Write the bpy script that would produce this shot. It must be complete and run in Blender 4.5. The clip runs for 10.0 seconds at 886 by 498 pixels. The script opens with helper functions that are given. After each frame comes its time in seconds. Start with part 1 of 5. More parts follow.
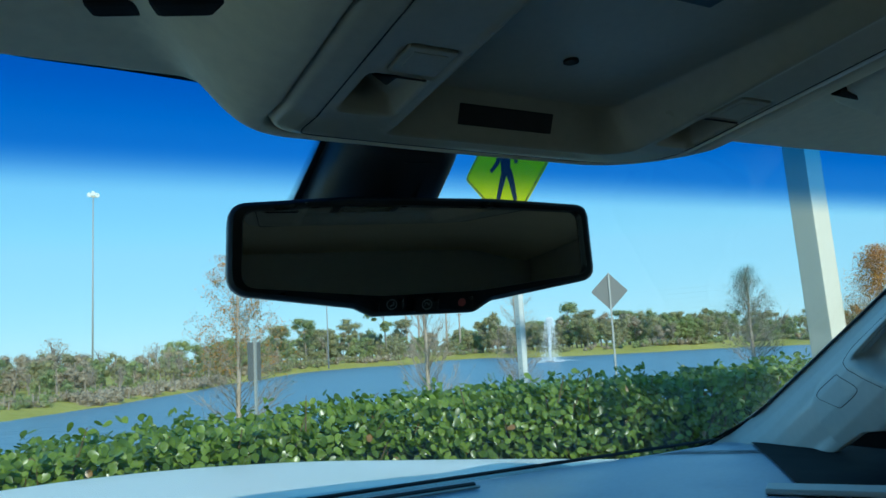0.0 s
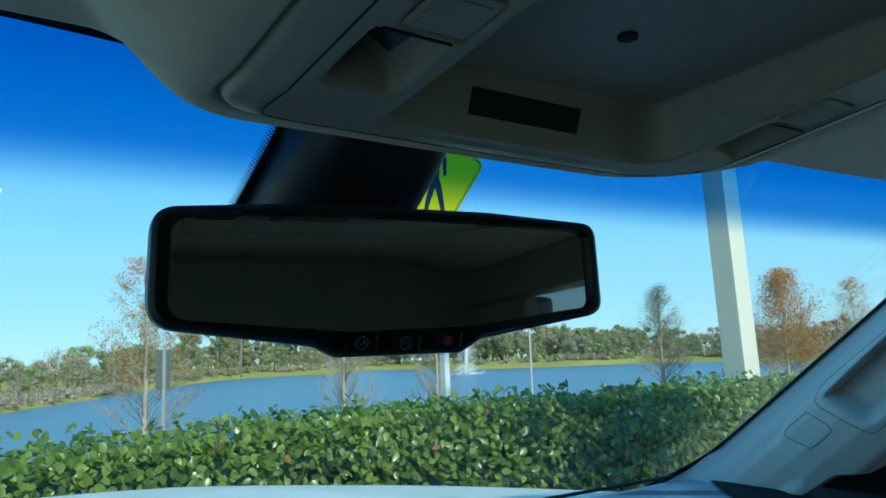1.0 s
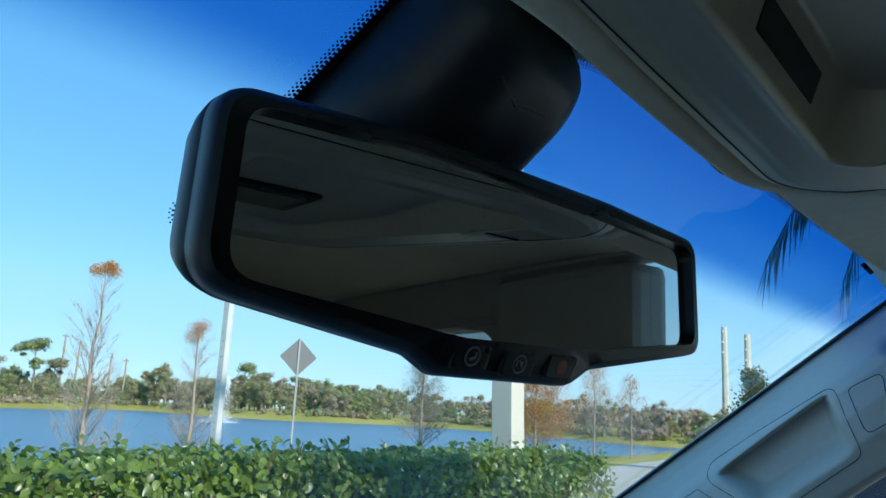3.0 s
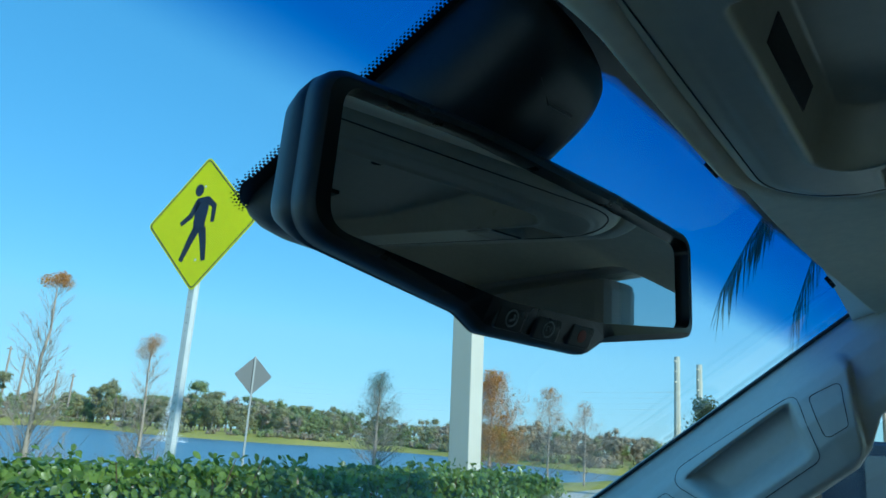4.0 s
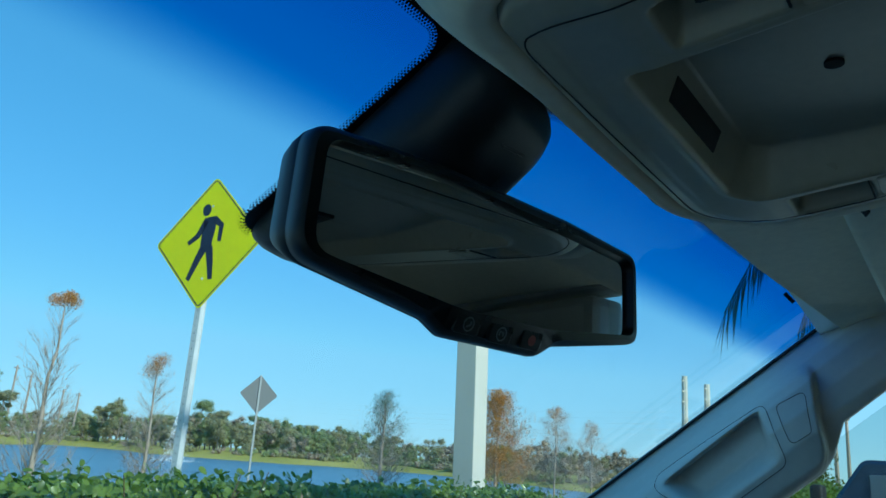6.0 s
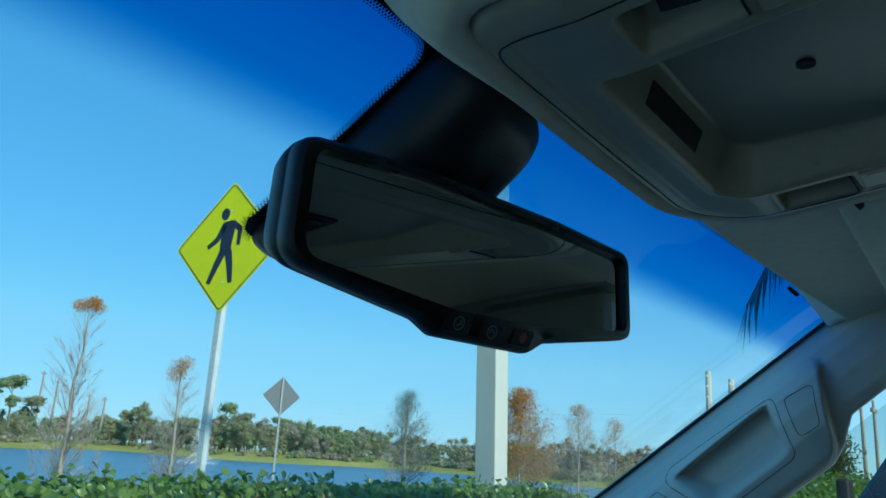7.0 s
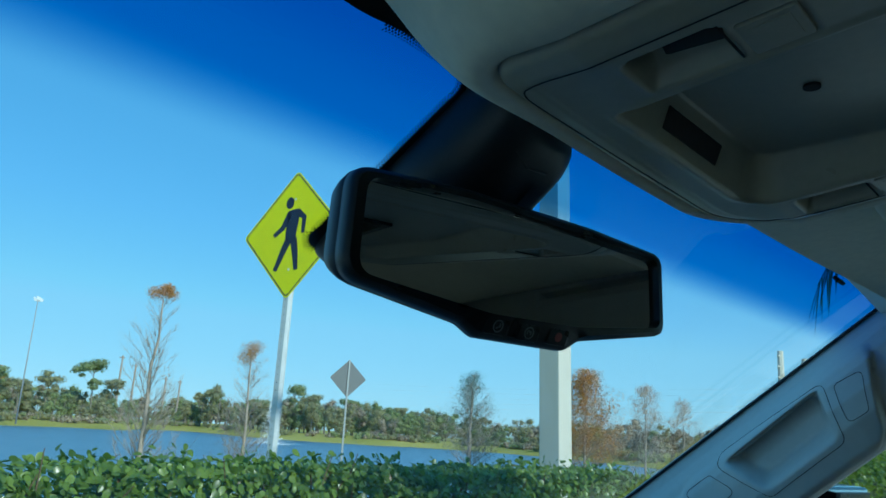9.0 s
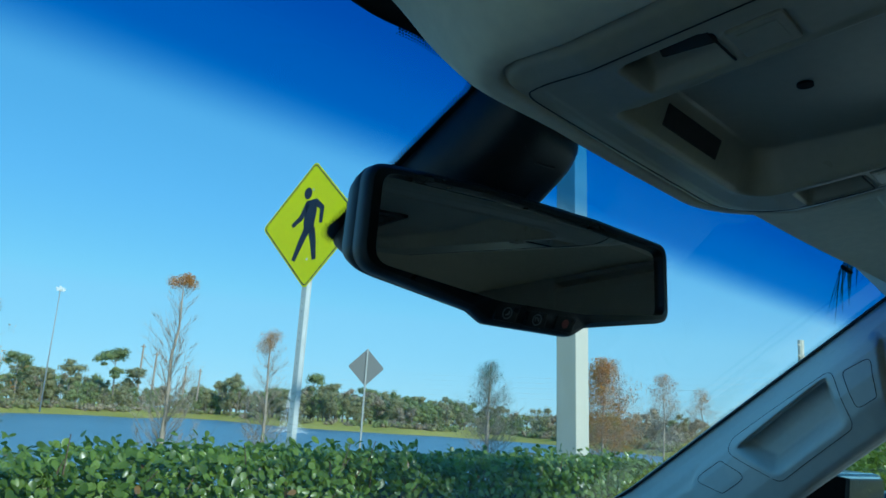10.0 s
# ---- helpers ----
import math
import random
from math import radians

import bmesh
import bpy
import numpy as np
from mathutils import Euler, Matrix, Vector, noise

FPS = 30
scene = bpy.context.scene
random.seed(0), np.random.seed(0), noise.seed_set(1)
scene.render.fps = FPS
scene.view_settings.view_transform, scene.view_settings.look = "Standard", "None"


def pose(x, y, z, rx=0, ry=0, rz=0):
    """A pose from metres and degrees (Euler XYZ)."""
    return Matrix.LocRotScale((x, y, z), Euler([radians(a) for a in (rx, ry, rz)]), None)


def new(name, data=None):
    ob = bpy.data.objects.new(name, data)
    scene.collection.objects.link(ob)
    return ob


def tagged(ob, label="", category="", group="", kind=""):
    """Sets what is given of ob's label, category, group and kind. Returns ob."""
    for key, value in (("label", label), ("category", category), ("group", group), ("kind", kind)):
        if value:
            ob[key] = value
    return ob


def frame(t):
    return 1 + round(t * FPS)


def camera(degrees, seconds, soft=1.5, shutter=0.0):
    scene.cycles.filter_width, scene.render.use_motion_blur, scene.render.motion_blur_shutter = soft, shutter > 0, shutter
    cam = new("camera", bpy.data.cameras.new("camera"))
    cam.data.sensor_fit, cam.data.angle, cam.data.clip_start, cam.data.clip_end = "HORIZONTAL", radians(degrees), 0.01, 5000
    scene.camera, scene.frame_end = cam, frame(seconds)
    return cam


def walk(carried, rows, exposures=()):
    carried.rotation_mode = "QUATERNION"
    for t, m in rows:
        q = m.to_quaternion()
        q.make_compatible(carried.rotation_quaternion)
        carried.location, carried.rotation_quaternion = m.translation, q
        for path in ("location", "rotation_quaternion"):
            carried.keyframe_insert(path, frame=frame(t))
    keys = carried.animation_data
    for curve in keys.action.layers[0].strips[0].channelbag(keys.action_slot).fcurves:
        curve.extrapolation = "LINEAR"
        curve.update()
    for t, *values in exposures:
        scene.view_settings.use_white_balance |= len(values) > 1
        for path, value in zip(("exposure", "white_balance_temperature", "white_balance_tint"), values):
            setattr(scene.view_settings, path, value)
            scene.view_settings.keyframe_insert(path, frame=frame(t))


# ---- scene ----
cam = camera(59.12, 10.0, soft=1.6)
PATH = [
    (0.0, pose(-0.2412, -0.4557, 1.6650, 97.48, 3.14, -29.16)),
    (0.5, pose(-0.2350, -0.4215, 1.6732, 97.68, 2.77, -31.46)),
    (1.0, pose(-0.2187, -0.3467, 1.6876, 98.01, 2.07, -35.23)),
    (1.5, pose(-0.2126, -0.2650, 1.6946, 98.63, 1.16, -40.07)),
    (2.0, pose(-0.2154, -0.2047, 1.6908, 99.45, -0.07, -45.00)),
    (2.5, pose(-0.2221, -0.1707, 1.6864, 100.72, -1.15, -49.28)),
    (2.7, pose(-0.2284, -0.1609, 1.6840, 101.27, -1.86, -50.71)),
    (3.8, pose(-0.2703, -0.1378, 1.6523, 103.71, -3.85, -55.51)),
    (4.0, pose(-0.2819, -0.1434, 1.6486, 103.95, -3.90, -55.84)),
    (4.5, pose(-0.3029, -0.1603, 1.6419, 104.60, -4.15, -56.29)),
    (5.0, pose(-0.3179, -0.1833, 1.6423, 104.93, -4.18, -56.18)),
    (5.5, pose(-0.3228, -0.1903, 1.6371, 105.21, -4.16, -55.88)),
    (7.0, pose(-0.3272, -0.2143, 1.6322, 105.14, -3.26, -53.74)),
    (7.5, pose(-0.3330, -0.2314, 1.6361, 104.83, -2.99, -52.39)),
    (8.0, pose(-0.3438, -0.2460, 1.6401, 104.47, -3.02, -51.03)),
    (8.5, pose(-0.3515, -0.2489, 1.6399, 104.01, -3.12, -49.91)),
    (9.0, pose(-0.3580, -0.2519, 1.6365, 103.56, -3.36, -49.07)),
    (9.5, pose(-0.3639, -0.2611, 1.6347, 103.07, -3.48, -48.40)),
    (10.0, pose(-0.3731, -0.2697, 1.6323, 102.70, -3.51, -47.79)),
]
walk(cam, PATH, [(0.0, 0.62, 5950, -7), (1.0, 0.70, 5950, -8), (1.5, 0.82, 6050, -6), (2.0, 0.97, 6250, 3), (2.7, 0.92, 6400, 9), (4.0, 0.62, 5500, -8), (10.0, 0.44, 5500, -9)])

# ---- world and sun ----
SUN = Vector((-0.17, -0.86, 0.47)).normalized()
world = bpy.data.worlds.new("world")
scene.world = world
world.use_nodes = True
wn = world.node_tree.nodes
sky = wn.new("ShaderNodeTexSky")
sky.sky_type = "NISHITA"
sky.sun_disc = False
sky.sun_elevation = math.asin(SUN.z)
sky.sun_rotation = math.atan2(SUN.x, SUN.y)
sky.air_density = 1.0
sky.dust_density = 0.0
sky.altitude = 1200
sky.ozone_density = 5.0
wn["Background"].inputs["Strength"].default_value = 0.10
flat_sky, deep_sky = wn.new("ShaderNodeGamma"), wn.new("ShaderNodeHueSaturation")
flat_sky.inputs["Gamma"].default_value = 0.42
deep_sky.inputs["Saturation"].default_value, deep_sky.inputs["Value"].default_value = 1.80, 3.10
world.node_tree.links.new(sky.outputs[0], flat_sky.inputs[0])
world.node_tree.links.new(flat_sky.outputs[0], deep_sky.inputs["Color"])
# pale blue, not white, at the horizon
horizon = wn.new("ShaderNodeMix")
horizon.data_type, horizon.blend_type = "RGBA", "DARKEN"
horizon.inputs["Factor"].default_value = 0.66
horizon.inputs["B"].default_value = (2.7, 4.9, 6.7, 1)
world.node_tree.links.new(deep_sky.outputs[0], horizon.inputs["A"])
world.node_tree.links.new(horizon.outputs["Result"], wn["Background"].inputs[0])

lamp_data = bpy.data.lights.new("sun", "SUN")
lamp_data.energy, lamp_data.angle, lamp_data.color = 3.0, radians(0.5), (1.0, 0.93, 0.82)
sun = new("sun", lamp_data)
sun.rotation_euler = SUN.to_track_quat("Z", "Y").to_euler()
scene.view_settings.exposure = 0.0


# ---- materials ----
def mat(name, color, rough=0.6, metal=0.0, vary=0.12, scale=8.0, bump=0.0, bump_scale=200.0, spec=0.5, island=0.0, tint=None, objrand=0.0, fine=None):
    """A painted, grown or cast surface: two noises on the colour, one on the relief."""
    m = bpy.data.materials.new(name)
    m.use_nodes = True
    nt = m.node_tree
    n, l = nt.nodes, nt.links
    p = n["Principled BSDF"]
    p.inputs["Roughness"].default_value, p.inputs["Metallic"].default_value = rough, metal
    p.inputs["Specular IOR Level"].default_value = spec
    tc = n.new("ShaderNodeTexCoord")
    big, small = n.new("ShaderNodeTexNoise"), n.new("ShaderNodeTexNoise")
    big.inputs["Scale"].default_value, small.inputs["Scale"].default_value = scale, fine or scale * 12
    big.inputs["Detail"].default_value, small.inputs["Detail"].default_value = 4, 2
    for t in (big, small):
        l.new(tc.outputs["Object"], t.inputs["Vector"])
    add = n.new("ShaderNodeMath")
    add.operation = "ADD"
    l.new(big.outputs["Fac"], add.inputs[0]), l.new(small.outputs["Fac"], add.inputs[1])
    last = add.outputs[0]
    if island or objrand:
        src = n.new("ShaderNodeNewGeometry").outputs["Random Per Island"] if island else n.new("ShaderNodeObjectInfo").outputs["Random"]
        mul = n.new("ShaderNodeMath")
        mul.operation = "MULTIPLY_ADD"
        l.new(src, mul.inputs[0]), l.new(last, mul.inputs[2])
        mul.inputs[1].default_value = (island or objrand)
        off = n.new("ShaderNodeMath")
        off.operation = "SUBTRACT"
        l.new(mul.outputs[0], off.inputs[0])
        off.inputs[1].default_value = (island or objrand) / 2
        last = off.outputs[0]
    rng = n.new("ShaderNodeMapRange")
    rng.inputs["From Min"].default_value, rng.inputs["From Max"].default_value = 0.6, 1.4
    l.new(last, rng.inputs["Value"])
    mix = n.new("ShaderNodeMix")
    mix.data_type = "RGBA"
    lo = tuple(c * (1 - vary) for c in color)
    hi = tint or tuple(min(1, c * (1 + vary)) for c in color)
    mix.inputs["A"].default_value, mix.inputs["B"].default_value = (*lo, 1), (*hi, 1)
    l.new(rng.outputs[0], mix.inputs["Factor"])
    l.new(mix.outputs["Result"], p.inputs["Base Color"])
    rr = n.new("ShaderNodeMapRange")
    rr.inputs["From Min"].default_value, rr.inputs["From Max"].default_value = 0.3, 0.7
    rr.inputs["To Min"].default_value, rr.inputs["To Max"].default_value = max(0, rough - 0.06), min(1, rough + 0.06)
    l.new(big.outputs["Fac"], rr.inputs["Value"]), l.new(rr.outputs[0], p.inputs["Roughness"])
    if bump:
        b, t = n.new("ShaderNodeBump"), n.new("ShaderNodeTexNoise")
        t.inputs["Scale"].default_value = bump_scale
        l.new(tc.outputs["Object"], t.inputs["Vector"])
        b.inputs["Strength"].default_value, b.inputs["Distance"].default_value = bump, 0.2 / bump_scale
        l.new(t.outputs["Fac"], b.inputs["Height"]), l.new(b.outputs[0], p.inputs["Normal"])
    return m


M_LINER = mat("headliner_fabric", (0.80, 0.73, 0.56), 0.95, vary=0.08, scale=9, bump=0.5, bump_scale=900, spec=0.1)
M_CONSOLE = mat("console_plastic", (0.43, 0.393, 0.297), 0.33, vary=0.07, scale=14, bump=0.25, bump_scale=1500)
M_RIM = mat("console_rim", (0.40, 0.395, 0.37), 0.42, vary=0.06, scale=20, bump=0.12, bump_scale=1500)
M_PILLAR = mat("pillar_plastic", (0.56, 0.525, 0.48), 0.5, vary=0.05, scale=10, bump=0.2, bump_scale=1800)
M_SEAM = mat("seam_shadow_gap", (0.02, 0.02, 0.022), 0.8)
M_BLACK = mat("black_plastic", (0.024, 0.026, 0.030), 0.38, vary=0.15, scale=30, bump=0.15, bump_scale=1600)
M_BEZEL = mat("gloss_black_plastic", (0.006, 0.0065, 0.008), 0.3, vary=0.15, scale=30)
M_HOUSING = mat("mirror_housing_plastic", (0.030, 0.033, 0.038), 0.42, vary=0.12, scale=30, bump=0.15, bump_scale=1700)
M_FRIT = mat("black_ceramic_frit", (0.008, 0.008, 0.009), 0.35)
M_ICON = mat("button_print", (0.20, 0.21, 0.215), 0.5)
M_RED = mat("red_button_print", (0.34, 0.07, 0.06), 0.5)
M_LENS = mat("lamp_lens", (0.07, 0.072, 0.07), 0.2, vary=0.08, scale=40)
M_DASH = mat("dash_skin", (0.31, 0.345, 0.42), 0.38, vary=0.12, scale=12, bump=0.4, bump_scale=1200)
M_DASHDARK = mat("dark_trim", (0.012, 0.013, 0.015), 0.8, vary=0.15, scale=12, spec=0.15)
M_CHROME = mat("satin_chrome", (0.75, 0.76, 0.78), 0.18, 1.0, vary=0.04, scale=15)
M_HOOD = mat("white_car_paint", (0.74, 0.74, 0.69), 0.34, vary=0.03, scale=6, spec=0.3)
M_RUBBER = mat("wiper_rubber", (0.02, 0.02, 0.021), 0.7, vary=0.2, scale=20)
M_SIGN = mat("fluorescent_yellow_green_sheeting", (0.80, 0.78, 0.004), 0.5, vary=0.05, scale=5, spec=0.12)
M_INK = mat("black_sign_ink", (0.012, 0.016, 0.04), 0.5)
M_GALV = mat("galvanised_steel", (0.62, 0.64, 0.64), 0.55, 0.1, vary=0.12, scale=14)
M_ZINC = mat("weathered_zinc", (0.34, 0.35, 0.36), 0.6, 0.1, vary=0.12, scale=14)
M_ALU = mat("bare_aluminium_back", (0.15, 0.155, 0.16), 0.6, 0.1, vary=0.1, scale=8)
M_POST = mat("cream_painted_post", (0.62, 0.585, 0.51), 0.6, vary=0.07, scale=3, bump=0.2, bump_scale=60)
M_POLE = mat("pale_concrete_pole", (0.60, 0.57, 0.50), 0.8, vary=0.1, scale=1)
M_LEAF = mat("hedge_leaf", (0.112, 0.178, 0.030), 0.30, vary=0.40, scale=5, island=1.15, tint=(0.185, 0.255, 0.045), spec=0.42)
M_LEAFOB = mat("hedge_leaf_front", (0.112, 0.178, 0.030), 0.30, vary=0.40, scale=5, objrand=1.15, tint=(0.185, 0.255, 0.045), spec=0.42)


def let_light_through(m, colour, share):
    """Thin leaves: part of the light passes through the blade."""
    n, l = m.node_tree.nodes, m.node_tree.links
    tr, mx = n.new("ShaderNodeBsdfTranslucent"), n.new("ShaderNodeMixShader")
    tr.inputs["Color"].default_value = (*colour, 1)
    mx.inputs[0].default_value = share
    l.new(n["Principled BSDF"].outputs[0], mx.inputs[1]), l.new(tr.outputs[0], mx.inputs[2]), l.new(mx.outputs[0], n["Material Output"].inputs[0])


let_light_through(M_LEAF, (0.30, 0.42, 0.04), 0.28)
let_light_through(M_LEAFOB, (0.30, 0.42, 0.04), 0.28)
M_LEAFRED = mat("new_leaf_red", (0.20, 0.11, 0.035), 0.35, vary=0.3, scale=5)
M_TWIG = mat("twig_bark", (0.12, 0.075, 0.04), 0.85, vary=0.25, scale=20, bump=0.4, bump_scale=200)
# near-black green: the shade between leaves put into a filler's colour
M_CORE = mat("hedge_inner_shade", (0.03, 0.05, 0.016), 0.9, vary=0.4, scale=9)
M_BARK = mat("pale_bark", (0.38, 0.31, 0.255), 0.9, vary=0.3, scale=4, bump=0.6, bump_scale=40)
M_BARKFAR = mat("far_bark", (0.24, 0.205, 0.17), 0.9, vary=0.3, scale=1)
M_RUST = mat("rust_needles", (0.50, 0.20, 0.03), 0.8, vary=0.35, scale=2, island=0.8, tint=(0.70, 0.34, 0.07))
M_BROWNTWIG = mat("fine_brown_twigs", (0.30, 0.21, 0.15), 0.85, vary=0.3, scale=2, island=0.6)
M_GREENLEAF = mat("olive_needles", (0.075, 0.10, 0.030), 0.8, vary=0.4, scale=2, island=0.8)
# far foliage: much paler than real leaves, distance haze painted into the colour
M_WOOD_A = mat("hazed_woods_green", (0.29, 0.33, 0.165), 0.85, vary=0.35, scale=0.06, island=0.6, tint=(0.44, 0.48, 0.21), fine=0.6)
M_WOOD_C = mat("hazed_woods_olive", (0.35, 0.335, 0.20), 0.85, vary=0.35, scale=0.06, island=0.6, tint=(0.48, 0.45, 0.24), fine=0.6)
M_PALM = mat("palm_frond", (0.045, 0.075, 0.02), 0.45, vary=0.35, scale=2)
# brown woods, paled for haze in the same way
M_WOOD_B = mat("hazed_woods_brown", (0.41, 0.335, 0.24), 0.85, vary=0.3, scale=0.06, island=0.7, tint=(0.58, 0.49, 0.36), fine=0.6)
let_light_through(M_RUST, (0.75, 0.34, 0.05), 0.35)
let_light_through(M_GREENLEAF, (0.22, 0.26, 0.06), 0.35)
# pale pass-through colours add to the haze painted on the far woods
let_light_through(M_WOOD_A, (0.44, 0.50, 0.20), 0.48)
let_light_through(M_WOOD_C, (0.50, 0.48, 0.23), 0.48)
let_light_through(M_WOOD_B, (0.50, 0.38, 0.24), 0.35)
M_GRASS = mat("lawn_grass", (0.36, 0.36, 0.055), 0.95, vary=0.3, scale=0.05, tint=(0.58, 0.49, 0.15), bump=0.6, bump_scale=6, fine=1.3, spec=0.1)
M_PAVE = mat("worn_concrete", (0.50, 0.47, 0.42), 0.9, vary=0.15, scale=0.8, bump=0.4, bump_scale=70)
M_CONC = mat("concrete_path", (0.46, 0.43, 0.38), 0.9, vary=0.12, scale=1.2, bump=0.3, bump_scale=60)
M_SPRAY = mat("white_water_spray", (0.9, 0.92, 0.94), 0.6, vary=0.03, scale=1)
M_SEAT = mat("seat_cloth", (0.17, 0.165, 0.16), 0.9, vary=0.1, scale=12, bump=0.4, bump_scale=400)

M_TRUCK = mat("dark_blue_paint", (0.02, 0.035, 0.075), 0.25, vary=0.1, scale=4)
M_TRUCKGLASS = mat("dusky_glass", (0.10, 0.13, 0.17), 0.08, vary=0.1, scale=4)
# tinted mirror glass
M_MIRROR = bpy.data.materials.new("dimmed_mirror_glass")
M_MIRROR.use_nodes = True
pm = M_MIRROR.node_tree.nodes["Principled BSDF"]
pm.inputs["Base Color"].default_value = (0.68, 0.685, 0.70, 1)
pm.inputs["Metallic"].default_value, pm.inputs["Roughness"].default_value = 1.0, 0.015

# lake water
M_WATER = bpy.data.materials.new("lake_water")
M_WATER.use_nodes = True
wt = M_WATER.node_tree
pw = wt.nodes["Principled BSDF"]
pw.inputs["Base Color"].default_value = (0.12, 0.21, 0.30, 1)
pw.inputs["Roughness"].default_value = 0.28
wno, wbu, wtc = wt.nodes.new("ShaderNodeTexNoise"), wt.nodes.new("ShaderNodeBump"), wt.nodes.new("ShaderNodeTexCoord")
wno.inputs["Scale"].default_value, wno.inputs["Detail"].default_value = 0.9, 5
wbu.inputs["Strength"].default_value, wbu.inputs["Distance"].default_value = 0.8, 0.5
wt.links.new(wtc.outputs["Object"], wno.inputs["Vector"]), wt.links.new(wno.outputs["Fac"], wbu.inputs["Height"]), wt.links.new(wbu.outputs[0], pw.inputs["Normal"])


def glass(name, clear, band=None, band_from=0.0, band_to=0.0):
    """Thin laminated glass: tinted see-through with a mirror sheen at grazing angles; band: a tint that fades along local y."""
    m = bpy.data.materials.new(name)
    m.use_nodes = True
    nt = m.node_tree
    n, l = nt.nodes, nt.links
    n.remove(n["Principled BSDF"])
    tr, gl, mx, lw = n.new("ShaderNodeBsdfTransparent"), n.new("ShaderNodeBsdfGlossy"), n.new("ShaderNodeMixShader"), n.new("ShaderNodeLayerWeight")
    gl.inputs["Roughness"].default_value = 0.01
    lw.inputs["Blend"].default_value = 0.5
    po, sc = n.new("ShaderNodeMath"), n.new("ShaderNodeMath")
    po.operation, sc.operation = "POWER", "MULTIPLY_ADD"
    po.inputs[1].default_value = 5.0
    sc.inputs[1].default_value, sc.inputs[2].default_value = 0.30, 0.030
    l.new(lw.outputs["Facing"], po.inputs[0]), l.new(po.outputs[0], sc.inputs[0]), l.new(sc.outputs[0], mx.inputs[0]), l.new(tr.outputs[0], mx.inputs[1]), l.new(gl.outputs[0], mx.inputs[2])
    l.new(mx.outputs[0], n["Material Output"].inputs[0])
    tr.inputs[0].default_value = (*clear, 1)
    if band:
        tc, sp, mr, ramp, cant = n.new("ShaderNodeTexCoord"), n.new("ShaderNodeSeparateXYZ"), n.new("ShaderNodeMapRange"), n.new("ShaderNodeValToRGB"), n.new("ShaderNodeMath")
        cant.operation, cant.inputs[1].default_value = "MULTIPLY_ADD", 0.022
        l.new(tc.outputs["Object"], sp.inputs[0]), l.new(sp.outputs["X"], cant.inputs[0]), l.new(sp.outputs["Y"], cant.inputs[2]), l.new(cant.outputs[0], mr.inputs["Value"])
        mr.inputs["From Min"].default_value, mr.inputs["From Max"].default_value = band_from, band_to
        ramp.color_ramp.interpolation = "EASE"
        half = tuple(a * 0.82 + b * 0.18 for a, b in zip(band, clear))
        ends = ramp.color_ramp.elements
        ends[0].position, ends[0].color = 0.0, (*band, 1)
        ends[1].position, ends[1].color = 1.0, (*clear, 1)
        ends.new(0.58).color = (*half, 1)
        l.new(mr.outputs[0], ramp.inputs[0]), l.new(ramp.outputs[0], tr.inputs[0])
    return m


M_SCREEN = glass("windshield_glass", (0.955, 0.985, 0.985), (0.15, 0.44, 0.76), -0.02, 0.086)
M_SIDEGLASS = glass("side_glass", (0.86, 0.90, 0.88))
M_PRIVACY = glass("dark_rear_glass", (0.20, 0.21, 0.205))
M_REARSIDE = glass("rear_side_glass", (0.54, 0.565, 0.55))


# ---- building helpers ----
def part(name, bm, material, parent=None, label=""):
    me = bpy.data.meshes.new(name)
    bm.to_mesh(me)
    bm.free()
    me.materials.append(material)
    ob = new(name, me)
    if parent:
        ob.parent = parent
    if label:
        ob["label"] = label
    return ob


def raw(name, verts, faces, material, parent=None, label="", smooth=False):
    me = bpy.data.meshes.new(name)
    me.from_pydata([tuple(v) for v in verts], [], faces)
    me.update()
    if smooth:
        me.shade_smooth()
    me.materials.append(material)
    ob = new(name, me)
    if parent:
        ob.parent = parent
    if label:
        ob["label"] = label
    return ob


def empty(name, m=None):
    e = new(name)
    e.empty_display_size = 0.05
    if m is not None:
        e.matrix_world = m
    return e


def smooth01(x):
    x = min(1.0, max(0.0, x))
    return x * x * (3 - 2 * x)


def lerp_table(x, table):
    if x <= table[0][0]:
        return table[0][1]
    for (a, va), (b, vb) in zip(table, table[1:]):
        if x <= b:
            return va + (vb - va) * (x - a) / (b - a)
    return table[-1][1]


def box_bm(x0, x1, y0, y1, z0, z1, bev=0.0, seg=2):
    bm = bmesh.new()
    bmesh.ops.create_cube(bm, size=1)
    for v in bm.verts:
        v.co = Vector((x0 + (v.co.x + 0.5) * (x1 - x0), y0 + (v.co.y + 0.5) * (y1 - y0), z0 + (v.co.z + 0.5) * (z1 - z0)))
    if bev:
        bmesh.ops.bevel(bm, geom=bm.edges[:], offset=bev, segments=seg, affect="EDGES", profile=0.6)
    return bm


def tube(points, radius, sides=6, taper=None):
    """Vertices and faces of a tube along points."""
    vs, fs = [], []
    pts = [Vector(p) for p in points]
    for i, p in enumerate(pts):
        d = (pts[min(i + 1, len(pts) - 1)] - pts[max(i - 1, 0)]).normalized()
        a = d.orthogonal().normalized()
        b = d.cross(a)
        r = radius if taper is None else radius + (taper - radius) * i / (len(pts) - 1)
        for k in range(sides):
            w = 2 * math.pi * k / sides
            vs.append(p + (a * math.cos(w) + b * math.sin(w)) * r)
    for i in range(len(pts) - 1):
        for k in range(sides):
            fs.append((i * sides + k, i * sides + (k + 1) % sides, (i + 1) * sides + (k + 1) % sides, (i + 1) * sides + k))
    fs.append(tuple(range(sides))[::-1])
    fs.append(tuple(range((len(pts) - 1) * sides, len(pts) * sides)))
    return vs, fs


